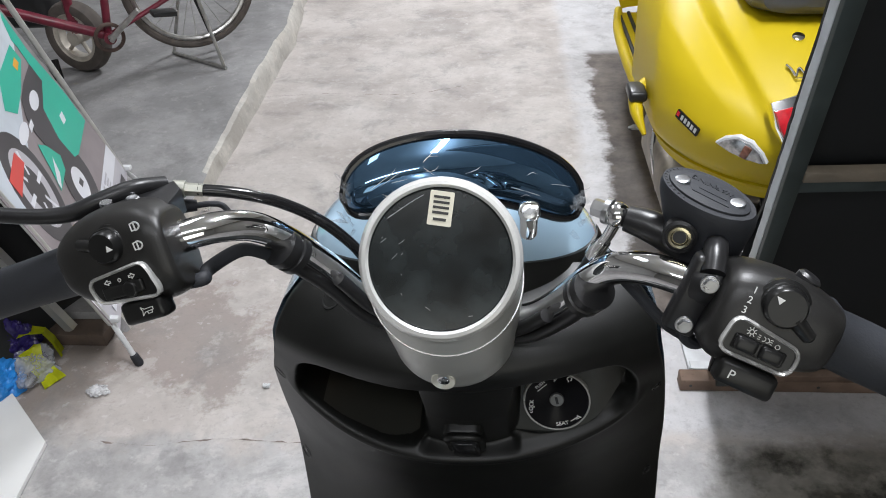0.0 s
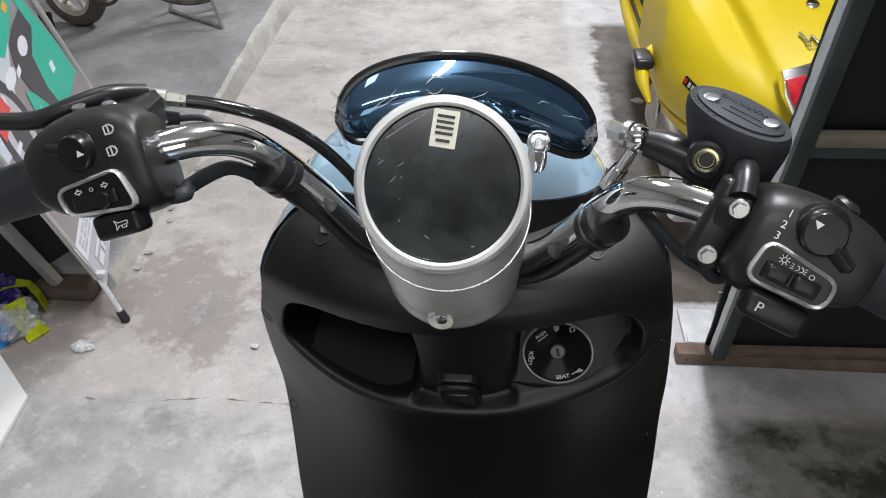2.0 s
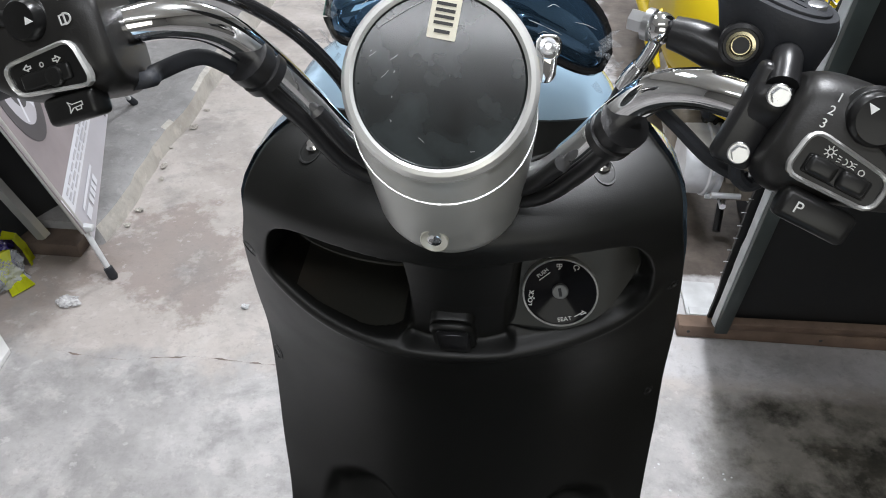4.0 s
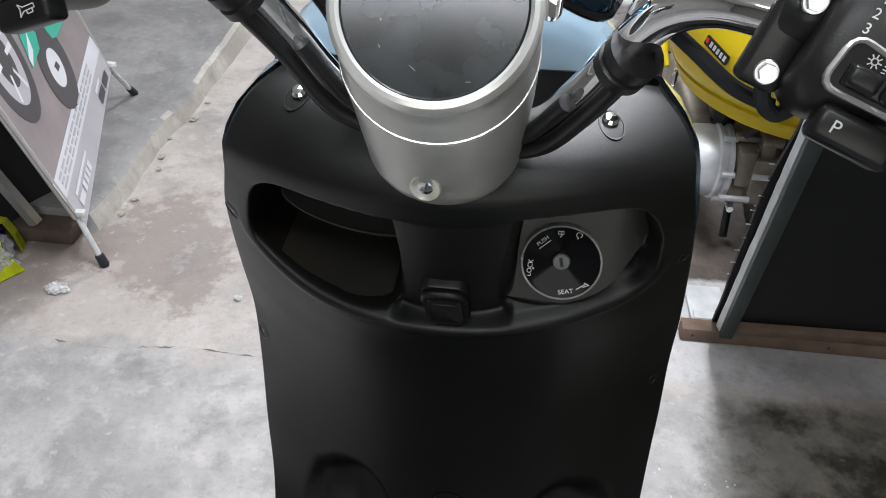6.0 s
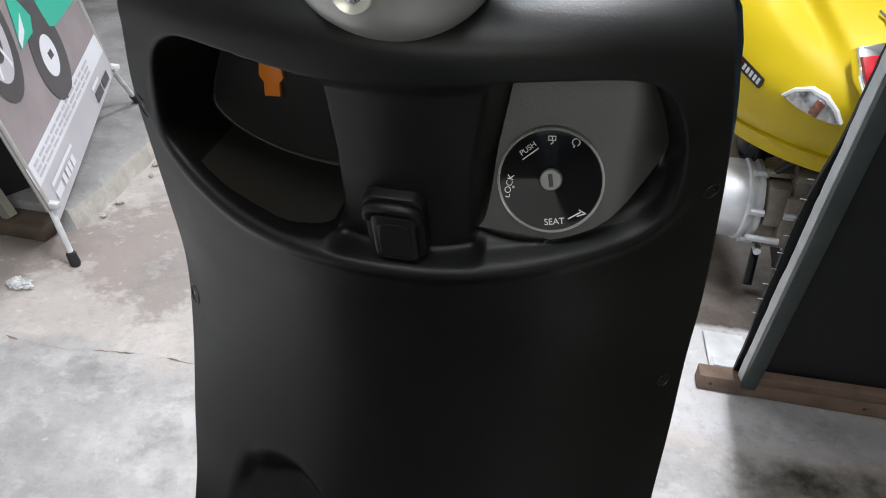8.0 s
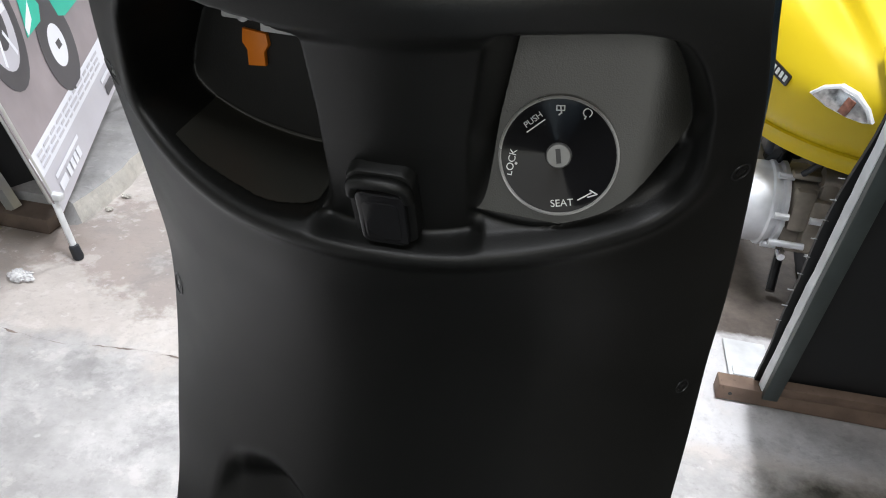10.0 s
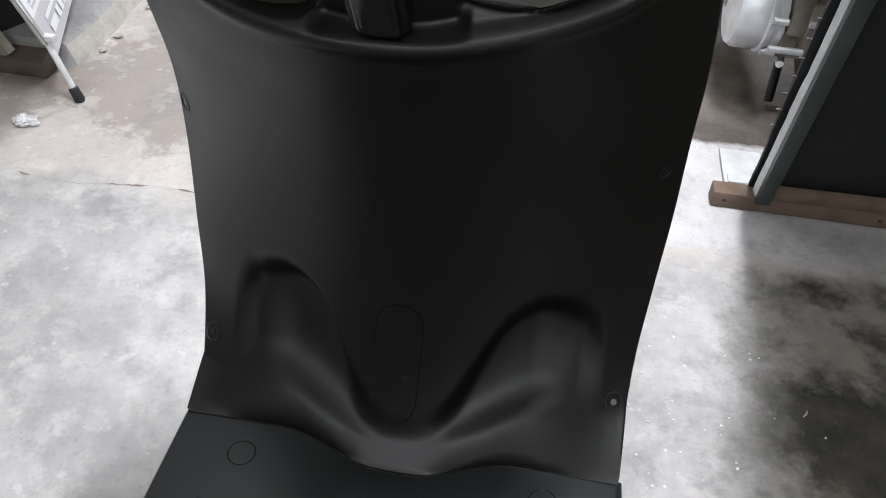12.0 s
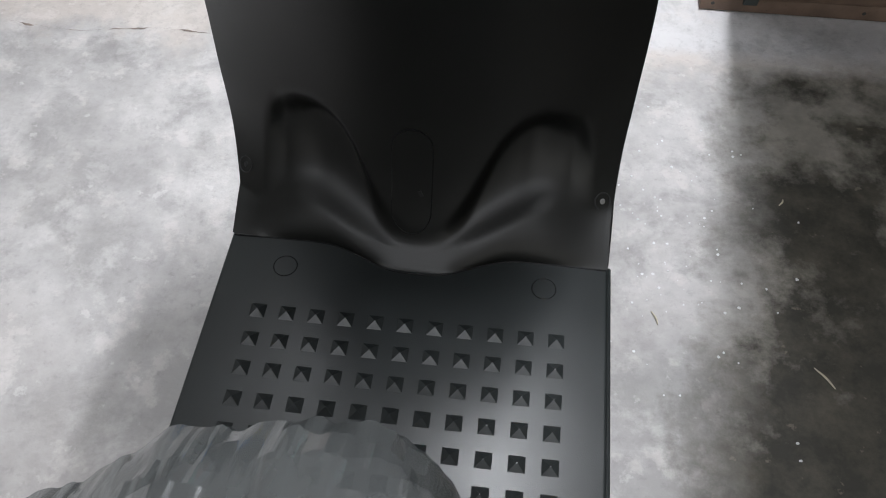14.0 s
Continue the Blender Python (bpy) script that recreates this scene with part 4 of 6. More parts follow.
for txt, px, py in (("1", -0.0120, 0.0125), ("2", -0.0126, 0.0058), ("3", -0.0132, -0.0010)):
    writing("numeral", txt, RSM @ Matrix.Rotation(radians(3), 4, "Z") @ Matrix.Translation((px, py, ZR - 0.0004)), 0.0064, white_print, rpod)
RZ = RSM @ Matrix.Translation((0, 0, ZR + 0.0012))
ic = icon(B(), RZ, arc((-0.0035, -0.0118), 0.0014, 0, 360), 0.0005)
for k in range(8):
    a = k * math.pi / 4
    icon(ic, RZ, [(-0.0035 + 0.0020 * math.cos(a), -0.0118 + 0.0020 * math.sin(a)), (-0.0035 + 0.0029 * math.cos(a), -0.0118 + 0.0029 * math.sin(a))], 0.0005)
part("symbol", ic, white_print, rpod)
ic = B()
for s in (-1, 1):
    icon(ic, RZ, arc((0.0056 + s * 0.0012, -0.0130), 0.0014, -90 * s, 90 * s), 0.0005)
    for k in (-1, 0, 1):
        icon(ic, RZ, [(0.0056 + s * 0.0032, -0.0130 + k * 0.0012), (0.0056 + s * 0.0045, -0.0130 + k * 0.0014)], 0.0004)
part("symbol", ic, white_print, rpod)
part("symbol", icon(B(), RZ, arc((0.0140, -0.0142), 0.0014, 0, 360), 0.0005), white_print, rpod)
part("push_knob", turned(B(), RSM @ V((0.020, 0.026, 0.006)), RSM.to_3x3() @ V((0.2, 1, 0.2)), [(0.008, -0.004), (0.008, 0.004), (0.006, 0.006), (0.0, 0.0065)], 20), satin_black, rpod)

# brake master cylinder, its clamp, banjo and hose
mc = part("brake_reservoir", loft(B(), [[V((0.1610, 0.428, z)) + V((0.035, -0.021, -0.0101)).normalized() * (0.91 * a * k * math.cos(q)) + V((0.021, 0.035, 0.0)).normalized() * (0.91 * b * k * math.sin(q)) for q in (2 * math.pi * i / 48 for i in range(48))] for z, a, b, k in ((1.116, .022, .018, .8), (1.122, .026, .020, 1), (1.138, .031, .023, 1), (1.154, .0360, .0245, 1), (1.160, .0375, .0258, 1), (1.166, .0375, .0258, 1), (1.170, .0370, .025, .97))]), rubber, SC, "black oval brake fluid reservoir")
RM = frame_of((0.1610, 0.428, 1.1700), (0.206, -0.123, 0.969), (0.021, 0.035, 0))
part("reservoir_cap", outline(B(), RM @ Matrix.Translation((0, 0, 0.0016)), circle(0.0288, 48, 1, 0.60), 0.004, 0.0008), rubber, mc, "black cap with embossed warning")
for s in (-1, 1):
    part("screw", turned(B(), RM @ V((s * 0.0190, 0.002 * s, 0.0016)), (0, 0, 1), [(0.0055, -0.002), (0.0055, 0.0008), (0.004, 0.0014), (0.0, 0.001)], 20), zinc, mc)
writing("lettering", "WARNING", RM @ Matrix.Translation((0.0, 0.0075, 0.0018)) @ Matrix.Rotation(math.pi, 4, "Z"), 0.0066, rubber, mc, 0.0003)
bm = B()
for w, yy in ((0.020, -0.001), (0.026, -0.007)):
    box(bm, (0.003, yy, 0.0018), (w, 0.0025, 0.0006), m=RM)
part("embossed_line", bm, rubber, mc)
bm = B()
for k in range(17):
    a = radians(105 + 9 * k)
    tube(bm, [RM @ V((0.0298 * math.cos(a), 0.0185 * math.sin(a), -0.0002)), RM @ V((0.0318 * math.cos(a), 0.0202 * math.sin(a), -0.0002))], 0.0006, 6)
part("knurling", bm, satin_black, mc)
sg = V((0.1410, 0.4085, 1.1480))
sn = V((-0.25, -0.95, 0.18))
part("sight_glass", turned(B(), sg, sn, [(0.0115, -0.008), (0.0115, 0.001), (0.0095, 0.0025), (0.0090, 0.001), (0.0065, 0.001)], 28), satin_black, mc, sharp=20)
part("sight_ring", turned(B(), sg, sn, [(0.0075, -0.002), (0.0075, 0.0025), (0.0058, 0.0028), (0.0050, 0.0012), (0.0, 0.001)], 28), mat("brass", (0.55, 0.50, 0.34), 0.25, metal=1.0, var=0.2, scale=80), mc, "brassy metal sight glass", sharp=20)
part("sight_window", turned(B(), sg + sn.normalized() * 0.0013, sn, [(0.0044, -0.001), (0.0044, 0.0004), (0.0, 0.0004)], 24), ink, mc, sharp=20)
cyl_axis = [(0.152, 0.428, 1.128), (0.128, 0.440, 1.136), (0.112, 0.447, 1.1385)]
part("master_cylinder", tube(B(), cyl_axis, [0.013, 0.0115, 0.0095], 24, 5), satin_black, mc)
bj = part("banjo_joint", ball(B(), (0.1055, 0.450, 1.1395), 0.0095, 20), chrome, mc, "polished banjo fitting")
bd = V((-0.75, 0.45, 0.05)).normalized()
part("banjo_bolt", cyl(cyl(B(), V((0.101, 0.4525, 1.140)), V((0.101, 0.4525, 1.140)) + bd * 0.004, 0.0095, seg=24), V((0.098, 0.4545, 1.140)), V((0.098, 0.4545, 1.140)) + bd * 0.010, 0.0068, seg=6), zinc, bj)
part("brake_hose", tube(B(), [(0.105, 0.449, 1.134), (0.100, 0.453, 1.118), (0.093, 0.458, 1.103)], 0.0042, 12, 5), chrome, bj)
part("hose_collar", tube(B(), [(0.0985, 0.4545, 1.114), (0.0945, 0.457, 1.105), (0.091, 0.459, 1.097)], [0.0055, 0.0065, 0.006], 16), chrome, bj)
part("hose", tube(B(), [(0.091, 0.459, 1.097), (0.088, 0.463, 1.085), (0.084, 0.469, 1.072), (0.080, 0.474, 1.060)], 0.005, 12, 6), satin_black, bj)
ca = (V(RBAR[1]) - V(RBAR[2])).normalized()
cc = V((0.157, 0.390, 1.1265))
clp = part("clamp", turned(B(), cc - ca * 0.009, ca, [(0.012, 0), (0.0175, 0.0005), (0.0185, 0.002), (0.0185, 0.017), (0.0175, 0.019), (0.012, 0.0195)], 28), satin_black, mc, "black bar clamp with zinc bolts")
CM = frame_of((0.148, 0.376, 1.122), (-0.1, -0.95, 0.25), (0.35, 0, 1))
part("clamp_plate", box(B(), (0, 0, -0.006), (0.022, 0.056, 0.014), 0.004, CM, 3), satin_black, clp)
part("clamp_bridge", tube(B(), [(0.157, 0.377, 1.140), (0.161, 0.392, 1.147), (0.166, 0.410, 1.142)], 0.0080, 16, 4), satin_black, clp)
for p in ((0.1535, 0.368, 1.139), (0.1425, 0.371, 1.104)):
    n0 = V((-0.1, -0.95, 0.25)).normalized()
    part("bolt", cyl(turned(B(), V(p), n0, [(0.0060, -0.002), (0.0060, 0.0008), (0.0054, 0.0014)], 24), V(p), V(p) + n0 * 0.0048, 0.0047, 0.0043, 6), zinc, clp, "zinc hex bolt")
for pts in ([(0.104, 0.440, 1.100), (0.120, 0.420, 1.092), (0.136, 0.396, 1.085), (0.152, 0.380, 1.083)], [(0.144, 0.376, 1.096), (0.147, 0.378, 1.086), (0.156, 0.382, 1.078), (0.166, 0.383, 1.084)]):
    part("wire", tube(B(), pts, 0.0042, 10, 6), rubber, clp)

# brake lever, its perch and cables by the rider's left
VM = Matrix.Translation((0, 0, 1.156))
lv = part("lever_perch", outline(B(), VM, [(-.268, .425), (-.235, .416), (-.220, .430), (-.2175, .463), (-.227, .475), (-.241, .465), (-.262, .440)], 0.020, 0.002), satin_black, SC, "black angular lever perch")
part("perch_screw", turned(B(), (-0.247, 0.444, 1.1555), (0, 0, 1), [(0.0052, -0.002), (0.0052, 0.0025), (0.004, 0.0035), (0.0, 0.0030)], 20), zinc, lv)
part("pivot_nut", cyl(B(), (-0.262, 0.434, 1.152), (-0.262, 0.434, 1.161), 0.0048, seg=6), zinc, lv)
part("brake_lever", tube(B(), [(-0.236, 0.474, 1.151), (-0.252, 0.458, 1.157), (-0.272, 0.447, 1.154), (-0.297, 0.440, 1.147), (-0.325, 0.438, 1.146), (-0.36, 0.440, 1.147), (-0.41, 0.445, 1.150)], [0.010, 0.010, 0.0095, 0.0085, 0.008, 0.008, 0.009], 16, 8, 0.75), satin_black, lv, "black brake lever")
nt0, nt1 = V((-0.2285, 0.474, 1.149)), V((-0.2060, 0.4755, 1.1465))
part("cable_adjuster", cyl(cyl(B(), nt0, nt0.lerp(nt1, 0.4), 0.0066, seg=24), nt0.lerp(nt1, 0.35), nt1, 0.0052, seg=6), mat("pale_alloy", (0.42, 0.42, 0.37), 0.42, metal=0.8, var=0.1), lv, "pale alloy cable adjuster")
part("brake_cable", tube(B(), [nt0.lerp(nt1, 0.8), (-0.184, 0.4815, 1.1405), (-0.154, 0.490, 1.127), (-0.126, 0.500, 1.104), (-0.103, 0.510, 1.072), (-0.090, 0.525, 1.035), (-0.07, 0.55, 0.99)], 0.0048, 14, 8), gloss_black, lv, "shiny black brake cable")
part("switch_boot", tube(B(), [(-0.232, 0.470, 1.135), (-0.215, 0.477, 1.132)], [0.0065, 0.0045], 14), rubber, lv)
part("switch_wire", tube(B(), [(-0.217, 0.476, 1.132), (-0.205, 0.481, 1.131), (-0.196, 0.483, 1.127), (-0.188, 0.478, 1.116)], 0.0025, 10, 6), rubber, lv)
part("wire_loom", tube(B(), [LSM @ V((0.020, -0.034, 0.0)), LSM @ V((0.040, -0.036, -0.002)), (-0.196, 0.43, 1.105), (-0.178, 0.455, 1.105), (-0.162, 0.470, 1.090)], 0.0055, 12, 6, 0.7), rubber, lpod)

film_grey = mat("film_grey", (0.45, 0.46, 0.46), 0.3, var=0.1)
rs = random.Random(12)
for k in range(9):
    a, r = rs.uniform(2.6, 5.2), rs.uniform(0.02, 0.05)
    q = V((r * math.cos(a), r * math.sin(a)))
    d = V((math.cos(a + 1.2 + rs.uniform(-0.6, 0.6)), math.sin(a + 1.2))) * rs.uniform(0.001, 0.006)
    part("film_crease", tube(B(), [DM @ V((*q, 0.0012)), DM @ V((q.x + d.x * 0.5 + 0.0004, q.y + d.y * 0.5, 0.0014)), DM @ V((*(q + d), 0.0012))], 0.00014, 5), film_grey, glass)
part("film_crease", tube(B(), [DM @ V(p) for p in ((-0.040, 0.032, 0.0010), (-0.028, 0.040, 0.0014), (-0.020, 0.045, 0.0014), (-0.012, 0.0495, 0.0010))], 0.00022, 6, 4), film_grey, glass)

# ---- details of the leg shield ----
def on_shield(x, z, lift=0.0):
    """A place on the shield and the way out of it."""
    e = 0.004
    f = lambda a, b: float(shield_y(np.array([a]), np.array([b]))[0])
    y = f(x, z)
    n = V(((f(x + e, z) - f(x - e, z)) / (2 * e), -1, (f(x, z + e) - f(x, z - e)) / (2 * e))).normalized()
    return V((x, y, z)) + n * lift, n


HOLES = ((-0.226, 0.838), (-0.250, 0.600), (-0.218, 0.380), (0.186, 0.842), (0.209, 0.616), (0.208, 0.381))
for x, z in HOLES:
    p, n = on_shield(x, z)
    k = 0.62 if x > 0 and z > 0.5 else 1.0
    h = part("screw_hole", turned(B(), p - n * 0.001, n, [(k * r, h) for r, h in ((0.0112, 0.0), (0.0107, 0.0016), (0.0098, 0.0018), (0.0090, 0.0010), (0.0086, -0.0040), (0.0, -0.0040))], 24), satin_black, SHIELD)
    part("screw", turned(B(), p - n * 0.001, n, [(0.0034, 0.0), (0.0034, 0.0012), (0.0, 0.0016)], 14), zinc if x > 0 and z < 0.5 else gloss_black, h)
for x, z in ((-0.140, 0.983), (0.100, 0.984)):
    p, n = on_shield(x, z)
    m = frame_of(p, n, (0, 0, 1))
    bm = B()
    loft(bm, [[m @ V((r * math.cos(a), 1.45 * r * math.sin(a), h)) for a in (2 * math.pi * k / 28 for k in range(28))] for r, h in ((0.0102, -0.002), (0.0098, 0.0004), (0.0088, 0.0004), (0.0082, -0.0006), (0.001, -0.0008))])
    h = part("bolt_recess", bm, black_plastic, SHIELD)
    part("bolt", turned(B(), m @ V((0, 0.004, 0)), n, [(0.0065, -0.002), (0.0065, 0.002), (0.0045, 0.0045), (0.0, 0.005)], 22), chrome, h, "chrome dome bolt")

# grained panel that carries the lock; its sheen is put into a lighter colour
def lock_panel():
    rows, xs = [], np.linspace(0.03, 0.16, 261)
    for z in np.linspace(0.806, 0.926, 50):
        ok = xs[inside_of(xs, np.full_like(xs, z), PANEL) > 0.0025]
        x = np.linspace(max(ok[0], 0.031), ok[-1], 40)
        rows.append([(a, b - 0.0006, z) for a, b in zip(x, panel_y(x, np.full_like(x, z)))])
    return loft(B(), rows, caps=False, closed=False)


lit_grained_plastic = mat("lit_grained_plastic", (0.026, 0.026, 0.022), 0.32, ior=1.55, var=0.15, scale=14, bump=0.2, bscale=1100)
part("lock_panel", lock_panel(), lit_grained_plastic, SHIELD, "grained plastic panel, its sheen put into a lighter colour", sharp=60)


def lit_pocket_floor():
    """Added sheet on the floor of the pocket, from the lip to the foot of its back, with the light there put into its
    colour.
    """
    xs, zs = np.linspace(-0.180, -0.069, 70), np.linspace(0.772, 0.83, 600)
    z0 = np.array([zs[np.argmax(inside_of(np.full_like(zs, x), zs, POCKET) > 0.0006)] for x in xs])
    return loft(B(), [[(x, y - 0.0009, z + 0.0009) for x, y, z in zip(xs, shield_y(xs, z0 + o), z0 + o)] for o in np.linspace(0, 0.0075, 24)], caps=False, closed=False)


part("lit_pocket_floor", lit_pocket_floor(), lit_grained_plastic, SHIELD, "grained sheet on the pocket's floor, light put into its colour", sharp=60)

# steering lock
cylinder_grey = mat("cylinder_grey", (0.20, 0.20, 0.195), 0.4, metal=0.6, var=0.15, scale=60)
LKM = frame_of((0.079, 0.5545, 0.847), (-0.05, -0.97, 0.23), (-0.10, 0.24, 0.96))
lock = part("steering_lock", turned(B(), LKM.translation, LKM.col[2].xyz, [(0.034, -0.010), (0.034, 0.0), (0.0325, 0.0), (0.0318, -0.0001), (0.0300, -0.0005), (0.0078, -0.0050), (0.0, -0.0050)], 64), lock_black, SHIELD, "glossy black steering lock dial", sharp=8)
part("lock_ring", turned(B(), LKM.translation, LKM.col[2].xyz, [(0.0328, -0.0085), (0.0328, 0.0006), (0.0335, 0.0014), (0.0345, 0.0008), (0.0350, -0.0085)], 64), silver_ring, lock, "thin bright ring")
part("lock_cylinder", turned(B(), LKM.translation, LKM.col[2].xyz, [(0.0074, -0.0060), (0.0074, -0.0022), (0.0066, -0.0014), (0.0, -0.0014)], 32), cylinder_grey, lock, "silver key cylinder")
part("key_slot", box(B(), (0, 0, -0.0013), (0.0028, 0.0085, 0.0006), m=LKM @ Matrix.Rotation(radians(8), 4, "Z")), satin_black, lock)


def dial_text(txt, x, y, turn, size):
    writing("lettering", txt, LKM @ Matrix.Translation((x, y, -0.0004)) @ Matrix.Rotation(radians(turn), 4, "Z"), size, white_print, lock)


dial_text("LOCK", -0.0268, -0.0050, 80, 0.0060)
dial_text("SEAT", 0.0038, -0.0272, 8, 0.0060)
dial_text("PUSH", -0.0155, 0.0200, 39, 0.0050)
ic = B()
IM = LKM @ Matrix.Translation((0, 0, -0.0003))
icon(ic, IM, [(-0.0185, 0.0130), (-0.0090, 0.0205)], 0.0007)
icon(ic, IM, [(0.0130, -0.0245), (0.0200, -0.0200)], 0.0008)
icon(ic, IM, [(0.0185, -0.0225), (0.0235, -0.0205), (0.0195, -0.0185)], 0.0007)
icon(ic, IM, arc((0.0148, 0.0255), 0.0024, -60, 250), 0.0006)
icon(ic, IM, [(0.0138, 0.0234), (0.0134, 0.0222)], 0.0008)
icon(ic, IM, [(-0.0026, 0.0262), (0.0018, 0.0262), (0.0018, 0.0288), (-0.0026, 0.0288)], 0.0006, close=True)
icon(ic, IM, [(-0.0005, 0.0285), (0.0002, 0.0248), (-0.0010, 0.0238)], 0.0008)
icon(ic, IM, arc((-0.0240, -0.0055), 0.0005, 0, 360, 6), 0.0006)
part("symbol", ic, white_print, lock)

# charging socket with its cap on the middle column
PM = frame_of((-0.0165, 0.5365, 0.8095), (-0.02, -0.90, -0.36), (-0.06, -0.36, 0.9))
sk = part("socket_collar", outline(B(), PM @ Matrix.Translation((0, 0, 0.006)), rounded(0.041, 0.060, 0.009), 0.020, 0.003), black_plastic, SHIELD, "black collar of the charging socket")
part("socket_cap", outline(B(), PM @ Matrix.Translation((0.0005, -0.004, 0.0115)), rounded(0.030, 0.045, 0.005), 0.012, 0.0022), gloss_black, sk, "shiny black socket cap")
part("cap_panel", outline(B(), PM @ Matrix.Translation((0.0005, -0.005, 0.0122)), rounded(0.022, 0.033, 0.004), 0.003, 0.0006), gloss_black, sk)
part("socket_hood", tube(B(), [PM @ V(p) for p in ((-0.017, 0.012, 0.007), (-0.015, 0.021, 0.008), (-0.007, 0.0245, 0.009), (0.007, 0.0245, 0.009), (0.015, 0.021, 0.008), (0.017, 0.012, 0.007))], 0.0042, 12, 5), black_plastic, sk)

# middle cover between the toe wells
p, n = on_shield(-0.008, 0.431)
KM = frame_of(p + n * 0.0022, n, (0, 0, 1))


def cover_sheet(grow, lift):
    rows, hw, hh = [], 0.022 + grow, 0.058 + grow
    for k in range(41):
        v = -1 + k / 20
        v = math.sin(v * math.pi / 2)
        e = max(0.0, abs(v) * hh - (hh - hw))
        w = math.sqrt(max(1e-7, hw * hw - e * e))
        x = -0.008 + np.linspace(-1, 1, 13) * w
        y = shield_y(x, np.full_like(x, 0.431 + v * hh))
        rows.append([(a, b - lift, 0.431 + v * hh) for a, b in zip(x, y)])
    return loft(B(), rows, caps=False, closed=False)


cov = part("service_cover", cover_sheet(0.0, 0.0016), black_plastic, SHIELD, "oblong black service cover", sharp=60)
part("cover_gap", cover_sheet(0.0013, 0.0006), gloss_black, cov, sharp=60)
part("cover_screw", turned(B(), KM @ V((0.003, -0.047, -0.004)), n, [(0.004, 0), (0.004, 0.003), (0.002, 0.0036), (0.0, 0.003)], 16), zinc, cov)
part("cover_nick", box(B(), (0.002, -0.020, 0.0004), (0.004, 0.007, 0.001), m=KM @ Matrix.Rotation(radians(25), 4, "Z")), satin_black, cov)

# things inside the pocket
part("pocket_latch", box(box(B(), (-0.146, 0.655, 0.880), (0.046, 0.010, 0.018), 0.002), (-0.124, 0.655, 0.869), (0.034, 0.005, 0.010), 0.001), torn_white, SHIELD, "bare metal latch plate")
part("latch_screw", turned(B(), (-0.152, 0.6495, 0.875), (0, -1, 0.1), [(0.0048, 0), (0.0048, 0.001), (0.0, 0.0016)], 18), zinc, SHIELD)
part("orange_tab", outline(B(), frame_of((-0.147, 0.654, 0.851), (0, -1, 0.1), (0, 0, 1)), [(-0.009, 0.013), (0.009, 0.011), (0.011, 0.003), (0.008, -0.002), (0.009, -0.012), (-0.004, -0.013), (-0.005, -0.002), (-0.009, 0.003)][::-1], 0.005, 0.0008), orange_plastic, SHIELD, "orange plastic tab")

# ---- headlamp hood and nose ----
nose = []
for k in range(13):
    a = radians(90 * k / 12)
    w = math.cos(a)
    nose.append([(-0.028 + (0.150 * w + 0.004) * math.cos(b), 0.655 + (0.112 * w + 0.004) * math.sin(b), 0.965 + 0.098 * math.sin(a)) for b in (2 * math.pi * i / 48 for i in range(48))])
part("nose", loft(B(), nose), blue_paint, SC, "pale blue metallic nose")


def nose_collar():
    """Black trim that closes the gap between the shield and the nose."""
    rows = []
    for k in range(9):
        row = []
        for i in range(41):
            b = math.pi * (1.0 + i / 40)
            x = -0.028 + 0.13 * math.cos(b)
            z = 0.972 + (1.020 - 0.018 * ((x + 0.028) / 0.12) ** 2 - 0.972) * k / 8
            w = math.cos(math.asin((z - 0.965) / 0.098))
            row.append((-0.028 + (0.150 * w + 0.0075) * math.cos(b), 0.655 + (0.112 * w + 0.0075) * math.sin(b), z))
        rows.append(row)
    rows.append([(x * 0.99 - 0.0003, y + 0.006, z - 0.001) for x, y, z in rows[-1]])
    return loft(B(), rows, caps=False, closed=False)


part("nose_collar", nose_collar(), black_plastic, SC, "black trim under the nose", sharp=60)


def hood():
    rows, rim = [], []
    for i in range(49):
        a = -1 + i / 24
        c = V((-0.008 + 0.104 * a, 0.568 + 0.032 * a, 1.115 - 0.033 * a * a - 0.022 * a))
        h = 0.028 * max(0.0, 1 - abs(a) ** 7) ** 0.5 + 0.0004
        up = V((0.10 * a, 0.30, 0.95)).normalized()
        row = []
        for j in range(17):
            b = -1 + j / 8
            row.append(c + up * (b * h) + V((0, -1, 0.25)).normalized() * (0.022 * (1 - b * b) * (h / 0.029)))
        rows.append(row)
    return rows


hr = hood()
hd = part("lamp_hood", loft(B(), hr, caps=False, closed=False), mat("hood_gloss", (0.10, 0.20, 0.33), 0.03, metal=0.9, var=0.2, scale=12, coat=0.5), SC, "mirror-bright dark blue headlamp hood in film")
part("lamp_body", loft(B(), [[p + V((0, 0.012, -0.002)) for p in r] for r in hr], caps=False, closed=False), gloss_black, hd)
part("hood_rim", tube(B(), [r[-1] for r in hr] + [r[0] for r in hr[::-1]] + [hr[0][-1]], 0.0042, 10), gloss_black, hd, "black rubber edging")
# pale threads along the hood's film creases, their glints put into the colour
rs = random.Random(21)
for k in range(16):
    i, j = rs.randrange(6, 42), rs.randrange(3, 13)
    di, dj = rs.choice((-3, -2, 2, 3, 4)), rs.choice((-1, 0, 1, 2))
    pts = [hr[i + round(di * t)][max(0, min(16, j + round(dj * t)))] + V((0, -0.0006, 0.0002)) for t in (0, 0.5, 1)]
    if (pts[0] - pts[1]).length > 1e-4 and (pts[1] - pts[2]).length > 1e-4:
        part("film_crease", tube(B(), pts, [0.0001, 0.0003, 0.0001], 6, 4), film_grey, hd)
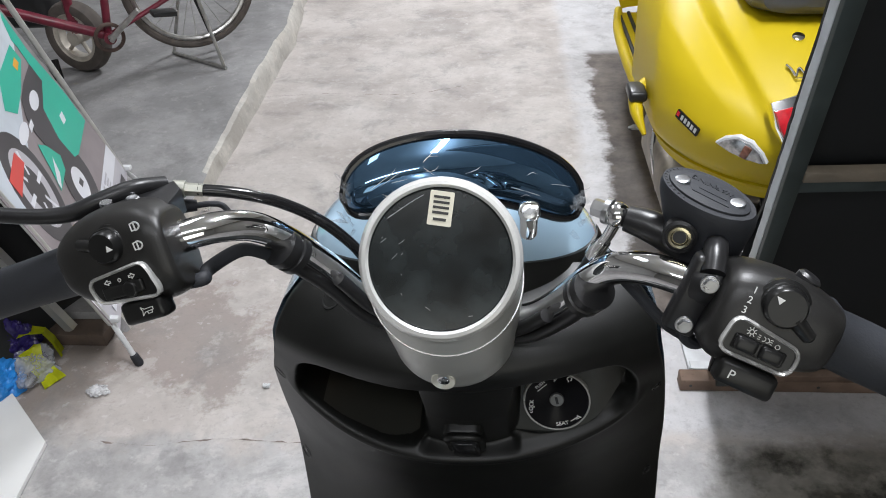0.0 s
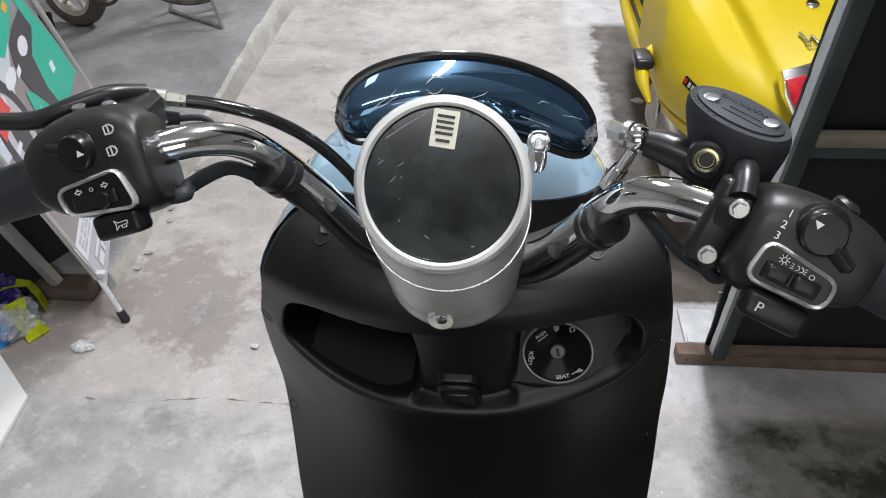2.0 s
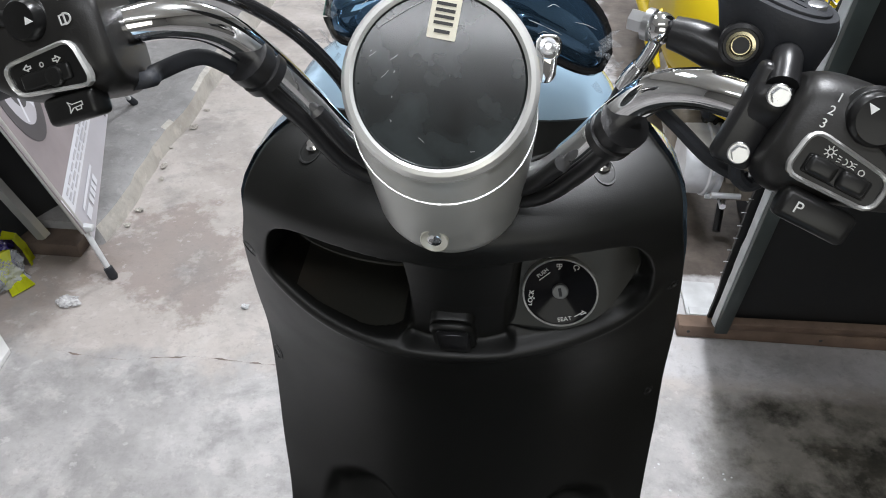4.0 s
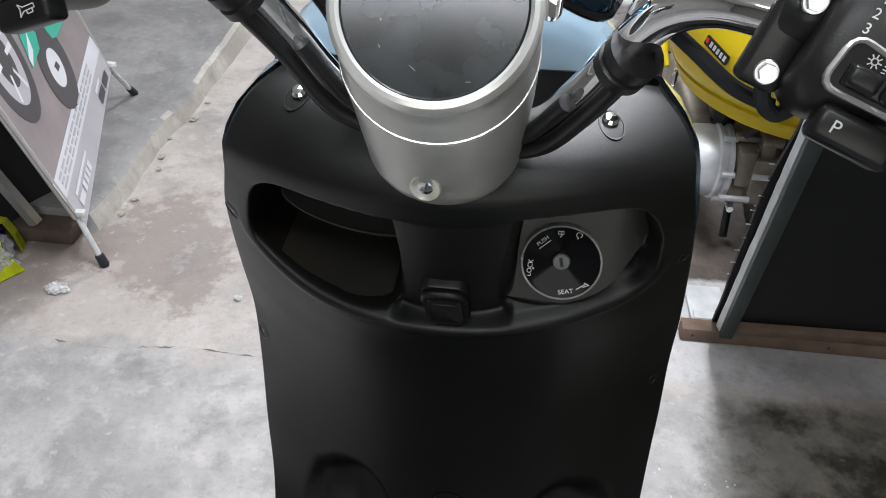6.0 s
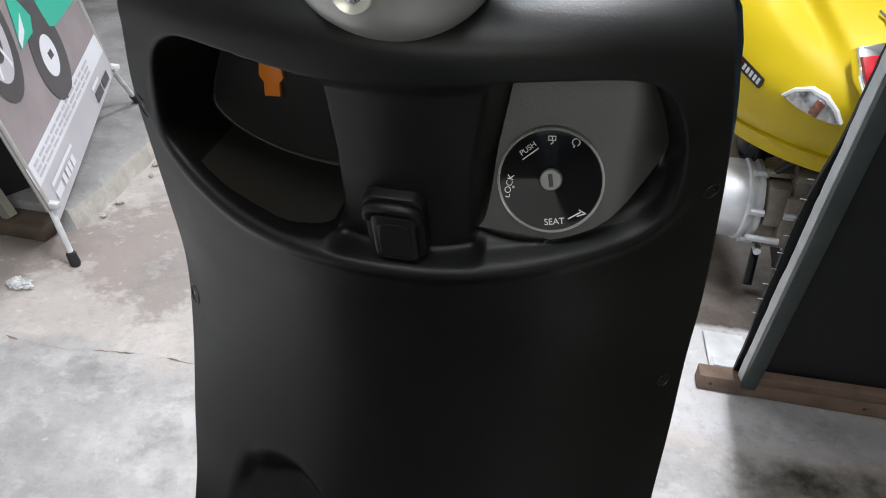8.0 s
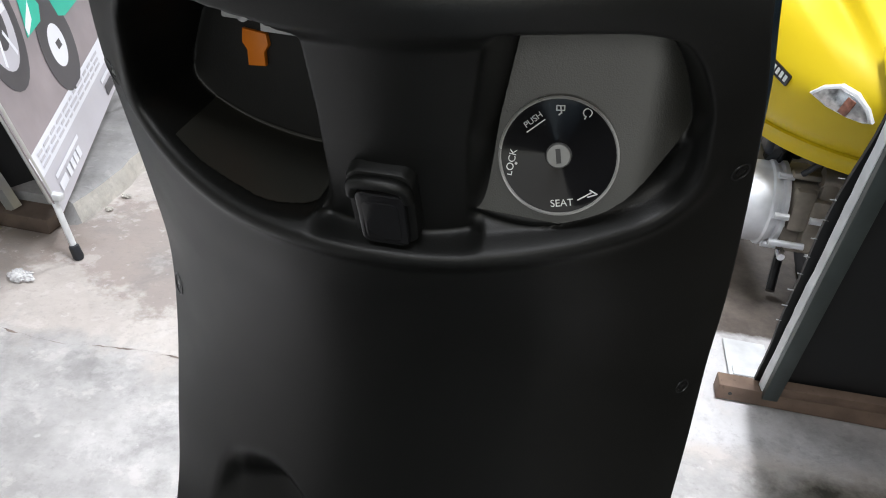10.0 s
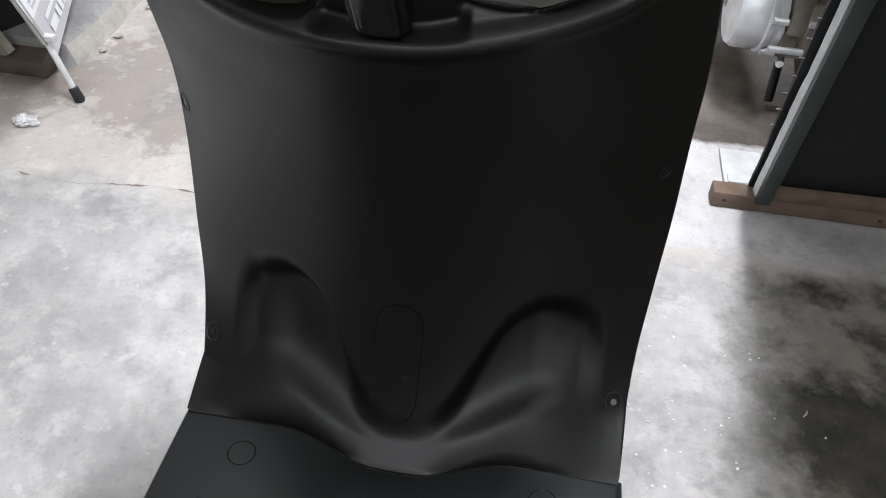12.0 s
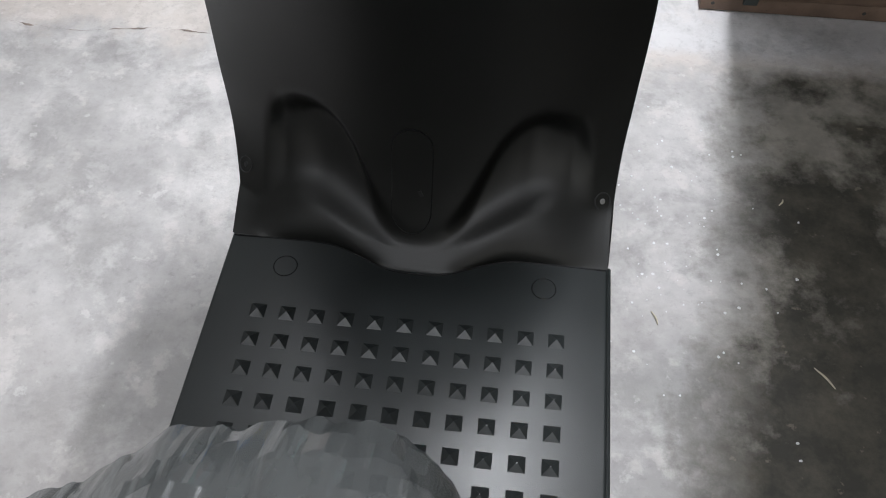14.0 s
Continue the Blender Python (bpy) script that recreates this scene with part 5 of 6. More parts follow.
bk = part("lamp_bracket", outline(outline(B(), frame_of((0.0455, 0.5335, 1.078), (0, -1, 0.15), (0, 0, 1)), rounded(0.015, 0.030, 0.0072), 0.004, 0.0008), frame_of((0.0460, 0.5335, 1.0905), (0, -1, 0.30), (0, 0, 1)), rounded(0.019, 0.018, 0.0075), 0.007, 0.0015), chrome, SC, "bright metal lamp bracket")
part("bracket_bolt", turned(B(), (0.0455, 0.533, 1.091), (0, -0.8, 0.5), [(0.006, 0), (0.006, 0.003), (0.003, 0.0035), (0.0025, 0.002), (0, 0.002)], 20), zinc, bk)
part("lamp_stay", tube(B(), [(-0.01, 0.590, 1.10), (-0.013, 0.60, 1.06), (-0.016, 0.62, 1.03)], 0.03, 16), satin_black, SC)
for sgn in (-1, 1):
    e0 = hr[3 if sgn < 0 else -4][8]
    bm = B()
    rs = random.Random(5 + sgn)
    for k in range(10):
        a = rs.uniform(-1.4, 1.4)
        o = e0 + V((sgn * rs.uniform(0.0, 0.010), -0.012 + rs.uniform(-0.006, 0.008), rs.uniform(-0.034, 0.022)))
        d = V((sgn * math.cos(a), 0.3 * math.sin(3 * a), math.sin(a) - 0.3)).normalized() * rs.uniform(0.008, 0.020)
        w = V((0, -0.5, 0.8)).cross(d).normalized() * rs.uniform(0.001, 0.003)
        loft(bm, [[o - w, o + V((0, -0.002, 0.001)), o + w], [o + d * 0.5 - w * 0.8 + V((0, -0.003, 0)), o + d * 0.5 + V((0, 0.002, 0.002)), o + d * 0.5 + w], [o + d - w * 0.2, o + d, o + d + w * 0.4]], closed=False, caps=False)
    tagged(part("film_remnant", bm, clear_film, hd, "torn clear film"), kind="stuff")

# ---- seat nose under film ----
seat = thing("seat", (-0.02, -0.1, 0.40), "dark scooter seat wrapped in creased clear film", "seat")
bm = B()
rings = []
for y, hw, z0, dz in ((0.150, .02, .50, .02), (0.140, .07, .50, .05), (0.10, .115, .51, .075), (0.0, .14, .55, .09), (-0.25, .15, .57, .10), (-0.55, .12, .60, .09), (-0.62, .05, .61, .05)):
    rings.append([(-0.05 + hw * math.copysign(abs(math.cos(a)) ** 0.7, math.cos(a)), y, z0 + dz * math.copysign(abs(math.sin(a)) ** 0.7, math.sin(a))) for a in (2 * math.pi * k / 40 for k in range(40))])
part("cushion", loft(bm, rings), rubber, seat)
EDX = (-0.34, -0.23, -0.153, -0.134, -0.062, -0.02, 0.015, 0.055, 0.08, 0.095, 0.103)
EDY = (.165, .186, .219, .220, .212, .212, .207, .195, .181, .165, .10)
EDZ = (.40, .45, .50, .52, .55, .58, .60, .60, .58, .555, .53)
rows = []
for k in range(91):
    x = -0.34 + 0.443 * k / 90
    e = V((x, float(gauss(x, EDX, EDY, 0.01)), float(gauss(x, EDX, EDZ, 0.02))))
    row = []
    for dy, dz in ((-0.006, -0.06), (-0.001, -0.03), (0.0, -0.008), (-0.004, 0.002), (-0.02, 0.016), (-0.04, 0.027), (-0.06, 0.036), (-0.08, 0.043), (-0.10, 0.049), (-0.13, 0.055), (-0.17, 0.06), (-0.25, 0.06)):
        q = e + V((0, dy, dz))
        c = 0.009 * noise.noise((q.x * 14, q.y * 20, 2)) + 0.012 * abs(noise.noise((q.x * 26 + q.y * 34, q.y * 14, 7))) + 0.007 * abs(noise.noise((q.x * 60 - q.y * 50, q.y * 22, 5)))
        row.append(q + V((0.3 * c, 0.5 * c, c if dz > 0 else 0.4 * c)))
    rows.append(row)
part("film", loft(B(), rows, caps=False, closed=False), seat_film, seat, "creased clear plastic film", sharp=14)

# ---- the leaning sign board ----
BD = thing("sign_board", (0.58, 1.44, 0), "black backed sign board in a scuffed grey steel frame, leaning over", "sign board")
bx = V((1, 0.03, 0)).normalized()
bu = V((-0.068, -0.342, 0.93)).normalized()
bn = bx.cross(bu).normalized()
BM = Matrix((bx, bu, bn)).transposed().to_4x4()
BM.translation = V((0.578, 1.441, 0.034))
part("frame_post", box(B(), (-0.014, 1.20, -0.002), (0.030, 2.42, 0.022), 0.002, BM), grey_steel, BD, "scuffed grey steel post")
part("frame_post", box(B(), (1.18, 1.20, 0.0), (0.036, 2.42, 0.030), 0.002, BM), grey_steel, BD)
for yy in (0.765, 1.55, 2.38):
    part("frame_bar", box(B(), (0.58, yy, -0.004), (1.16, 0.034, 0.024), 0.002, BM), grey_steel, BD)
part("cross_plank", box(B(), (0.58, 0.793, 0.004), (1.16, 0.026, 0.018), 0.002, BM), mat("beige_wood", (0.20, 0.165, 0.125), 0.7, var=0.3, scale=14, bump=0.4, bscale=120), BD, "beige wooden cross plank")
part("foot_bar", box(B(), (0.58, 0.018, -0.006), (1.16, 0.030, 0.020), 0.002, BM), rust_wood, BD, "rusty lower bar")
part("weld_stain", box(B(), (0.006, 0.757, 0.0032), (0.012, 0.014, 0.004), 0.001, BM), mat("rust", (0.20, 0.055, 0.02), 0.9, var=0.4, scale=80), BD)
part("back_sheet", box(B(), (0.58, 1.20, -0.022), (1.17, 2.42, 0.006), 0, BM), board_black, BD, "black sheet")
bm = B()
rows = []
for k in range(120):
    y = 2.40 * k / 119
    w = 0.004 + 0.003 * noise.noise((0, y * 9, 1)) + 0.0022 * noise.noise((0, y * 60, 4))
    z = -0.010 + 0.004 * noise.noise((2, y * 13, 1))
    rows.append([BM @ V(p) for p in ((-0.0285, y, -0.004), (-0.0305, y, -0.004), (-0.031 - 0.6 * w, y, -0.009 + 0.4 * z), (-0.033 - 0.6 * w, y, -0.016 + 0.4 * z))])
part("torn_edge", loft(bm, rows, caps=False, closed=False), torn_white, BD, "torn white edge of the facing")
bm = B()
rows = []
for k in range(120):
    y = 2.43 * k / 119 - 0.01
    w = 0.005 * float(step(0.08, 0.30, y) * (1 - step(0.50, 0.66, y))) - 0.010 * float(step(0.50, 0.7, y)) + 0.003 * noise.noise((5, y * 8, 1)) + 0.0012 * noise.noise((0, y * 50, 9))
    rows.append([BM @ V(p) for p in ((1.2, y, -0.034), (-0.040 - w, y, -0.034), (-0.041 - w, y, -0.040), (1.2, y, -0.042))])
part("facing", loft(bm, rows, caps=False), board_black, BD, "black facing cloth with loose staples")
for k in range(9):
    y = 0.20 + 0.045 * k
    part("staple", box(B(), (-0.047 - 0.002 * (k % 3), y, -0.034), (0.010, 0.0016, 0.0016), 0, BM), zinc, BD)
rail = thing("floor_rail", (1.10, 1.455, 0), "rusty brown rail with nail holes lying on the floor", "rail")
part("rail_bar", box(B(), (1.10, 1.462, 0.018), (1.27, 0.042, 0.036), 0.003), rust_wood, rail)
for x in (0.490, 0.80, 1.1):
    part("nail_hole", turned(B(), (x, 1.4412, 0.018), (0, -1, 0), [(0.004, -0.002), (0.004, 0.0006), (0.0, 0.0006)], 12), ink, rail)
solo("paper_scrap", box(box(B(), (0.535, 1.50, 0.034), (0.075, 0.028, 0.004), 0.001, seg=1), (0.545, 1.575, 0.006), (0.09, 0.15, 0.003), 0.001, seg=1), torn_white, "crumpled white paper scrap beside the board", "paper")

# ---- the yellow scooter ----
YX = 0.765
YS = thing("yellow_scooter", (YX, 2.1, 0), "bright yellow retro scooter standing with its tail to the camera", "scooter")
ZT2 = (.43, .46, .52, .58, .62, .67, .72, .763, .80, .83, .845)
YR = (1.70, 1.665, 1.625, 1.612, 1.630, 1.665, 1.735, 1.815, 1.91, 2.02, 2.10)
WD = (.300, .335, .350, .352, .350, .345, .333, .310, .270, .215, .12)


def tail_rows(z0, z1, n, grow=0.0, fluted=True):
    rows = []
    for i in range(n):
        z = z0 + (z1 - z0) * i / (n - 1)
        yr, w = float(gauss(z, ZT2, YR, 0.012)) - grow, float(gauss(z, ZT2, WD, 0.012)) + grow
        row = []
        for k in range(161):
            t = -1 + k / 80
            a = t * math.pi / 2
            dx = w * math.sin(a)
            y = yr + 0.40 * (1 - math.cos(a)) + (0.30 * (abs(t) - 0.9) / 0.1 if abs(t) > 0.9 else 0)
            if fluted:
                ad = abs(dx)
                crease = float(np.interp(z, (.60, .616, .668, .716, .748, .80), (.186, .201, .245, .285, .317, .34)))
                valley = float(np.interp(z, (.60, .64, .708, .764, .82), (.150, .161, .201, .233, .25)))
                m = min(1.0, max(0.0, (crease - ad) / (crease - valley))) if ad > valley else float(step(valley - 0.045, valley, ad))
                y += 0.075 * float(step(0.605, 0.76, z)) * m
            row.append((YX + dx, y, z))
        rows.append(row)
    return rows


yb = part("tail_body", loft(B(), tail_rows(.448, .845, 70), caps=False, closed=False), yellow_paint, YS, "glossy yellow tail with fluted flanks", sharp=70)
sk = tail_rows(.448, .452, 2, -0.004, False) + tail_rows(.405, .446, 6, 0.010, False)[::-1]
part("skirt_rim", loft(B(), sk, caps=False, closed=False), yellow_paint, YS, sharp=70)
bm = B()
loft(bm, [[(YX + dx, y, z) for dx, z in ((-0.10, .42), (-0.06, .37), (0, .33), (0.06, .37), (0.10, .42))] for y in (1.668, 1.674)], closed=False, caps=False)
part("mud_flap", bm, yellow_paint, YS)
part("tail_floor", box(B(), (YX, 2.12, .455), (.34, .50, .012), .004), engine_dark, YS)


def on_tail(dx, z, lift=0.004):
    yr, w = float(gauss(z, ZT2, YR, 0.012)), float(gauss(z, ZT2, WD, 0.012))
    f = lambda d, q: float(gauss(q, ZT2, YR, 0.012)) + 0.40 * (1 - math.sqrt(max(0, 1 - (d / float(gauss(q, ZT2, WD, 0.012))) ** 2)))
    y = f(dx, z)
    n = V(((f(dx + .004, z) - f(dx - .004, z)) / .008, -1, (f(dx, z + .004) - f(dx, z - .004)) / .008)).normalized()
    return frame_of(V((YX + dx, y, z)) + n * lift, n, (0, 0, 1))


for s in (-1, 1):
    m = on_tail(s * 0.184, 0.560, 0.006) @ Matrix.Rotation(radians(-20 * -s), 4, "Z")
    eye = [(s * x * 1.12, y * 1.12) for x, y in ((-0.058, 0.004), (-0.04, 0.020), (-0.01, 0.031), (0.02, 0.027), (0.045, 0.006), (0.056, -0.016), (0.02, -0.019), (-0.02, -0.013), (-0.045, -0.005))]
    ts = part("turn_signal", outline(B(), m, eye if s > 0 else eye[::-1], 0.016, 0.003), torn_white, yb, "clear turn signal in a white frame")
    part("lens", outline(B(), m @ Matrix.Translation((0, 0, 0.003)), [(x * 0.88, y * 0.84) for x, y in (eye if s > 0 else eye[::-1])], 0.004, 0.0015), clear_lens, ts)
    part("bulb", box(B(), (-0.010 * s, 0.005, 0.002), (0.019, 0.036, 0.006), 0.0025, m, 2), mat("amber", (0.26, 0.11, 0.075), 0.2, var=0.5, scale=80), ts)
m = on_tail(0, 0.632, 0.004)
tlp = [(-0.146, 0.050), (-0.090, 0.066), (0.090, 0.066), (0.146, 0.050), (0.132, 0.0), (0.100, -0.058), (-0.100, -0.058), (-0.132, 0.0)]
tl = part("tail_light", outline(B(), m @ Matrix.Translation((0, 0, 0.020)), [(x * 1.02, y * 1.09) for x, y in tlp], 0.040, 0.003), chrome, yb, "red tail light in a chrome frame")
part("lens", outline(B(), m @ Matrix.Translation((0, 0, 0.030)), [(x * 0.98, y * 0.86 - 0.008) for x, y in tlp], 0.012, 0.004), red_lens, tl, "red ribbed lens")
m = on_tail(-0.050, 0.770)
part("seat_lock", turned(B(), m.translation, m.col[2].xyz, [(0.0145, -0.004), (0.0145, 0.001), (0.011, 0.003), (0, 0.003)], 24), chrome, yb)
m = on_tail(-0.290, 0.578, 0.003) @ Matrix.Rotation(radians(-16), 4, "Z")
tg = part("model_badge", outline(B(), m, rounded(0.086, 0.024, 0.004), 0.003), gloss_black, yb, "black and chrome model badge")
bm = B()
for k in range(5):
    box(bm, (-0.020 + 0.013 * k, 0, 0.0006), (0.008, 0.013, 0.001), m=m)
part("badge_mark", bm, silver_ring, tg)
part("badge_mark", box(B(), (-0.036, 0.001, 0.0006), (0.009, 0.012, 0.001), m=m), red_lens, tg)
m = on_tail(-0.030, 0.722, 0.006) @ Matrix.Rotation(radians(6), 4, "Z")
part("script_badge", tube(tube(B(), [m @ V(p) for p in ((-0.062, 0.022, 0), (-0.052, 0.006, 0), (-0.046, -0.012, 0), (-0.036, 0.010, 0), (-0.026, -0.006, 0), (-0.014, 0.004, 0), (-0.004, -0.008, 0), (0.010, 0.004, 0), (0.022, -0.006, 0), (0.036, 0.004, 0), (0.05, -0.004, 0))], 0.0032, 8, 5), [m @ V((-0.05, -0.018, 0)), m @ V((0.05, -0.012, 0))], 0.0018, 6), chrome, yb, "chrome flowing badge")
# seat in film
bm = B()
rings = []
for y, hw, zt in ((1.86, .05, .86), (1.885, .13, .885), (1.95, .16, .90), (2.2, .165, .90), (2.5, .13, .89), (2.62, .05, .87)):
    rings.append([(YX + hw * math.copysign(abs(math.cos(a)) ** .6, math.cos(a)), y, .855 + (zt - .84) * math.copysign(abs(math.sin(a)) ** .7, math.sin(a))) for a in (2 * math.pi * k / 36 for k in range(36))])
yse = part("seat", loft(bm, rings), mat("seat_vinyl", (0.10, 0.10, 0.11), 0.45, var=0.2, bump=0.3, bscale=200), YS, "grey seat in clear film")
bm = heightsheet(-0.165, 0.165, -0.07, 0.5, 40, 40, lambda x, y: -0.045 * (abs(x) / 0.165) ** 4 - 0.03 * max(0, -y / 0.07) ** 2 + 0.012 * noise.noise((x * 20, y * 20, 1)) + 0.006 * noise.noise((x * 60, y * 60, 3)))
bm.transform(Matrix.Translation((YX, 1.94, .915)))
part("film", bm, clear_film, yse, sharp=50)
# running board with black strips, leg shield, wheels, engine
part("running_board", box(box(B(), (YX, 3.05, .285), (.52, .95, .03), .012, seg=3), (YX, 2.62, .34), (.30, .12, .14), .03, seg=3), yellow_paint, YS, "yellow running board with black rubber strips")
for s in (-1, 1):
    for k in range(3):
        part("rubber_strip", tube(B(), [(YX + s * (0.238 - 0.042 * k - 0.02 * (1 - t) ** 2 * 0), 2.60 + 0.90 * t, 0.303) for t in (0, 0.25, 0.5, 0.75, 1)], 0.008, 8, 3), rubber, YS)
    part("board_edge", tube(B(), [(YX + s * 0.20, 2.48, .30), (YX + s * 0.255, 2.58, .295), (YX + s * 0.268, 2.9, .29), (YX + s * 0.262, 3.3, .29), (YX + s * 0.235, 3.55, .30)], [0.012, 0.02, 0.022, 0.022, 0.018], 12, 6), yellow_paint, YS)
    part("foot_peg", box(B(), (YX + s * 0.378, 2.05, .548), (.05, .09, .030), .01, seg=3), satin_black, YS)
    part("peg_bracket", tube(B(), [(YX + s * 0.31, 2.12, .56), (YX + s * 0.37, 2.07, .535), (YX + s * 0.380, 2.00, .510), (YX + s * 0.362, 1.95, .465)], [0.026, 0.022, 0.018, 0.006], 12, 5), yellow_paint, YS)
bm = B()
loft(bm, [[(YX + hw * math.sin(a), 3.56 + 0.06 * math.cos(a) + (z - 0.3) * -0.12, z) for a in (-1.5 + 0.25 * k for k in range(13))] for z, hw in ((.30, .22), (.5, .30), (.8, .33), (1.0, .28), (1.1, .16))], closed=False, caps=False)
part("leg_shield", bm, yellow_paint, YS)
wheel(YS, (YX, 1.98, 0.225), 0.225, 0.11, engine_metal, rubber, 5)
wheel(YS, (YX, 3.86, 0.225), 0.225, 0.10, engine_metal, rubber, 5)
part("front_fork", tube(B(), [(YX - 0.06, 3.86, 0.225), (YX - 0.05, 3.72, 0.5), (YX, 3.62, 0.95)], 0.03, 12, 4), engine_metal, YS)
part("handlebar", tube(B(), [(YX - 0.30, 3.45, 1.08), (YX - 0.12, 3.52, 1.12), (YX + 0.12, 3.52, 1.12), (YX + 0.30, 3.45, 1.08)], 0.016, 10, 4), rubber, YS)
eng = part("crankcase", turned(B(), (0.480, 1.88, 0.245), (1, 0.05, 0), [(0.02, 0), (0.085, 0.004), (0.093, 0.016), (0.0945, 0.066), (0.100, 0.070), (0.100, 0.078), (0.094, 0.080), (0.094, 0.088), (0.102, 0.092), (0.102, 0.102), (0.085, 0.106), (0.075, 0.12)], 44), engine_metal, YS, "ribbed alloy crankcase cover")
bm = B()
for c, d in (((0.640, 1.88, 0.245), (0.10, 0.15, 0.165)), ((0.615, 1.835, 0.275), (0.045, 0.10, 0.10)), ((0.672, 1.825, 0.245), (0.085, 0.09, 0.125)), ((0.660, 1.82, 0.325), (0.038, 0.05, 0.085)), ((0.618, 1.83, 0.345), (0.075, 0.035, 0.018))):
    box(bm, c, d, 0.010, seg=2)
part("gearbox", bm, engine_dark, eng, "dusty brown gearbox")
for k in range(7):
    a = 2 * math.pi * k / 7 + 0.3
    y, z = 1.885 + 0.104 * math.cos(a), 0.245 + 0.104 * math.sin(a)
    part("case_bolt", cyl(B(), (0.558, y, z), (0.590, y, z), 0.008, seg=10), engine_metal, eng)
for x, z, w in ((0.668, 0.262, 0.070), (0.602, 0.196, 0.075)):
    part("case_rib", cyl(B(), (x - w / 2, 1.779, z), (x + w / 2, 1.779, z), 0.008, seg=12), engine_metal, eng)
part("drain_plug", cyl(B(), (0.60, 1.80, 0.166), (0.60, 1.775, 0.164), 0.009, seg=12), zinc, eng)
part("mount_boss", cyl(B(), (0.640, 1.815, 0.352), (0.690, 1.815, 0.352), 0.022, seg=20), engine_dark, eng)
part("shock_absorber", tube(B(), [(0.565, 1.93, 0.33), (0.58, 1.90, 0.46)], 0.032, 16), gloss_black, YS)
part("air_box", box(B(), (0.572, 1.935, 0.405), (0.085, 0.07, 0.115), 0.012, seg=3), mat("navy_plastic", (0.020, 0.022, 0.030), 0.45, var=0.2), YS, "dark navy air box")
part("wiring", tube(B(), [(0.60, 1.82, 0.35), (0.64, 1.80, 0.40), (0.69, 1.80, 0.37), (0.72, 1.83, 0.30)], 0.007, 8, 5), rubber, YS)
part("clip", box(B(), (0.635, 1.80, 0.405), (0.03, 0.012, 0.008), 0.002), red_lens, YS)
part("centre_stand", tube(tube(B(), [(0.66, 2.02, 0.20), (0.645, 1.93, 0.06), (0.635, 1.88, 0.012)], 0.011, 10), [(0.652, 1.97, 0.12), (0.905, 1.97, 0.12), (0.91, 1.93, 0.06), (0.92, 1.88, 0.012)], 0.011, 10), satin_black, YS)
part("kick_lever", tube(B(), [(0.49, 2.10, 0.20), (0.475, 2.16, 0.30), (0.49, 2.24, 0.34), (0.50, 2.30, 0.26)], 0.009, 10, 5), chrome, YS)
part("rear_arm", box(B(), (0.52, 2.15, 0.27), (0.09, 0.50, 0.14), 0.03, seg=3), engine_dark, YS)

# ---- the poster stand ----
PS = thing("poster_stand", (-1.10, 1.9, 0), "printed poster on a white tube stand with rubber feet", "poster stand")
pex, puy = V((-0.3171, 0.9421, 0.1092)).normalized(), V((-0.1743, -0.1711, 0.9697)).normalized()
PP = Matrix((pex, puy, pex.cross(puy))).transposed().to_4x4()
PP.translation = V((-1.012, 1.522, 0.122))


def paint(name, c, rough=0.35, var=0.08):
    return mat(name, c, rough, var=var, scale=6)


p_brown, p_white, p_teal, p_dark, p_red, p_pale, p_grey, p_amber = (paint("print_brown", (0.27, 0.235, 0.245), var=0.25), paint("print_white", (0.70, 0.71, 0.76)), paint("print_teal", (0.015, 0.42, 0.30)), paint("print_dark", (0.055, 0.052, 0.058), var=0.3), paint("print_red", (0.62, 0.06, 0.05)), paint("print_pale", (0.55, 0.60, 0.66), var=0.2), paint("print_grey", (0.47, 0.46, 0.50), var=0.1), paint("print_amber", (0.75, 0.35, 0.03)))
poster = part("poster_sheet", outline(B(), PP, [(-0.005, -0.02), (0.755, 0.0), (0.60, 0.69), (0.46, 1.28), (-0.12, 1.28)], 0.003), p_brown, PS, "glossy printed poster")
LAY = [0]


def patch(mtl, pts, parent=None):
    LAY[0] += 1
    return part("print", outline(B(), PP @ Matrix.Translation((0, 0, 0.0008 + 0.00006 * LAY[0])), pts, 0.0004), mtl, parent or poster)


patch(p_pale, [(-0.03, 0.42), (0.12, 0.40), (0.30, 0.50), (0.55, 0.60), (0.60, 0.69), (0.46, 1.27), (-0.11, 1.27)])
patch(p_grey, [(-0.004, -0.018), (0.752, 0.002), (0.735, 0.08), (-0.012, 0.08)])
patch(p_white, [(-0.013, 0.08), (0.735, 0.08), (0.722, 0.14), (-0.020, 0.14)])
patch(p_dark, [(0.12 + 0.12 * math.cos(a) * 0.9, 0.40 + 0.16 * math.sin(a)) for a in (2 * math.pi * k / 30 for k in range(30))])
patch(p_grey, [(0.12 + 0.085 * math.cos(a) * 0.9, 0.40 + 0.115 * math.sin(a)) for a in (2 * math.pi * k / 30 for k in range(30))])
patch(p_dark, [(0.12 + 0.05 * math.cos(a) * 0.9, 0.40 + 0.07 * math.sin(a)) for a in (2 * math.pi * k / 24 for k in range(24))])
for k in range(6):
    a = k * math.pi / 3
    patch(p_white, [(0.12 + r * math.cos(a + d) * 0.9, 0.40 + r * 1.35 * math.sin(a + d)) for r, d in ((0.03, -0.15), (0.08, -0.07), (0.08, 0.07), (0.03, 0.15))])
patch(p_dark, [(0.37 + 0.105 * math.cos(a), 0.235 + 0.115 * math.sin(a)) for a in (2 * math.pi * k / 30 for k in range(30))])
patch(p_white, [(0.365 + 0.050 * math.cos(a), 0.235 + 0.052 * math.sin(a)) for a in (2 * math.pi * k / 30 for k in range(30))])
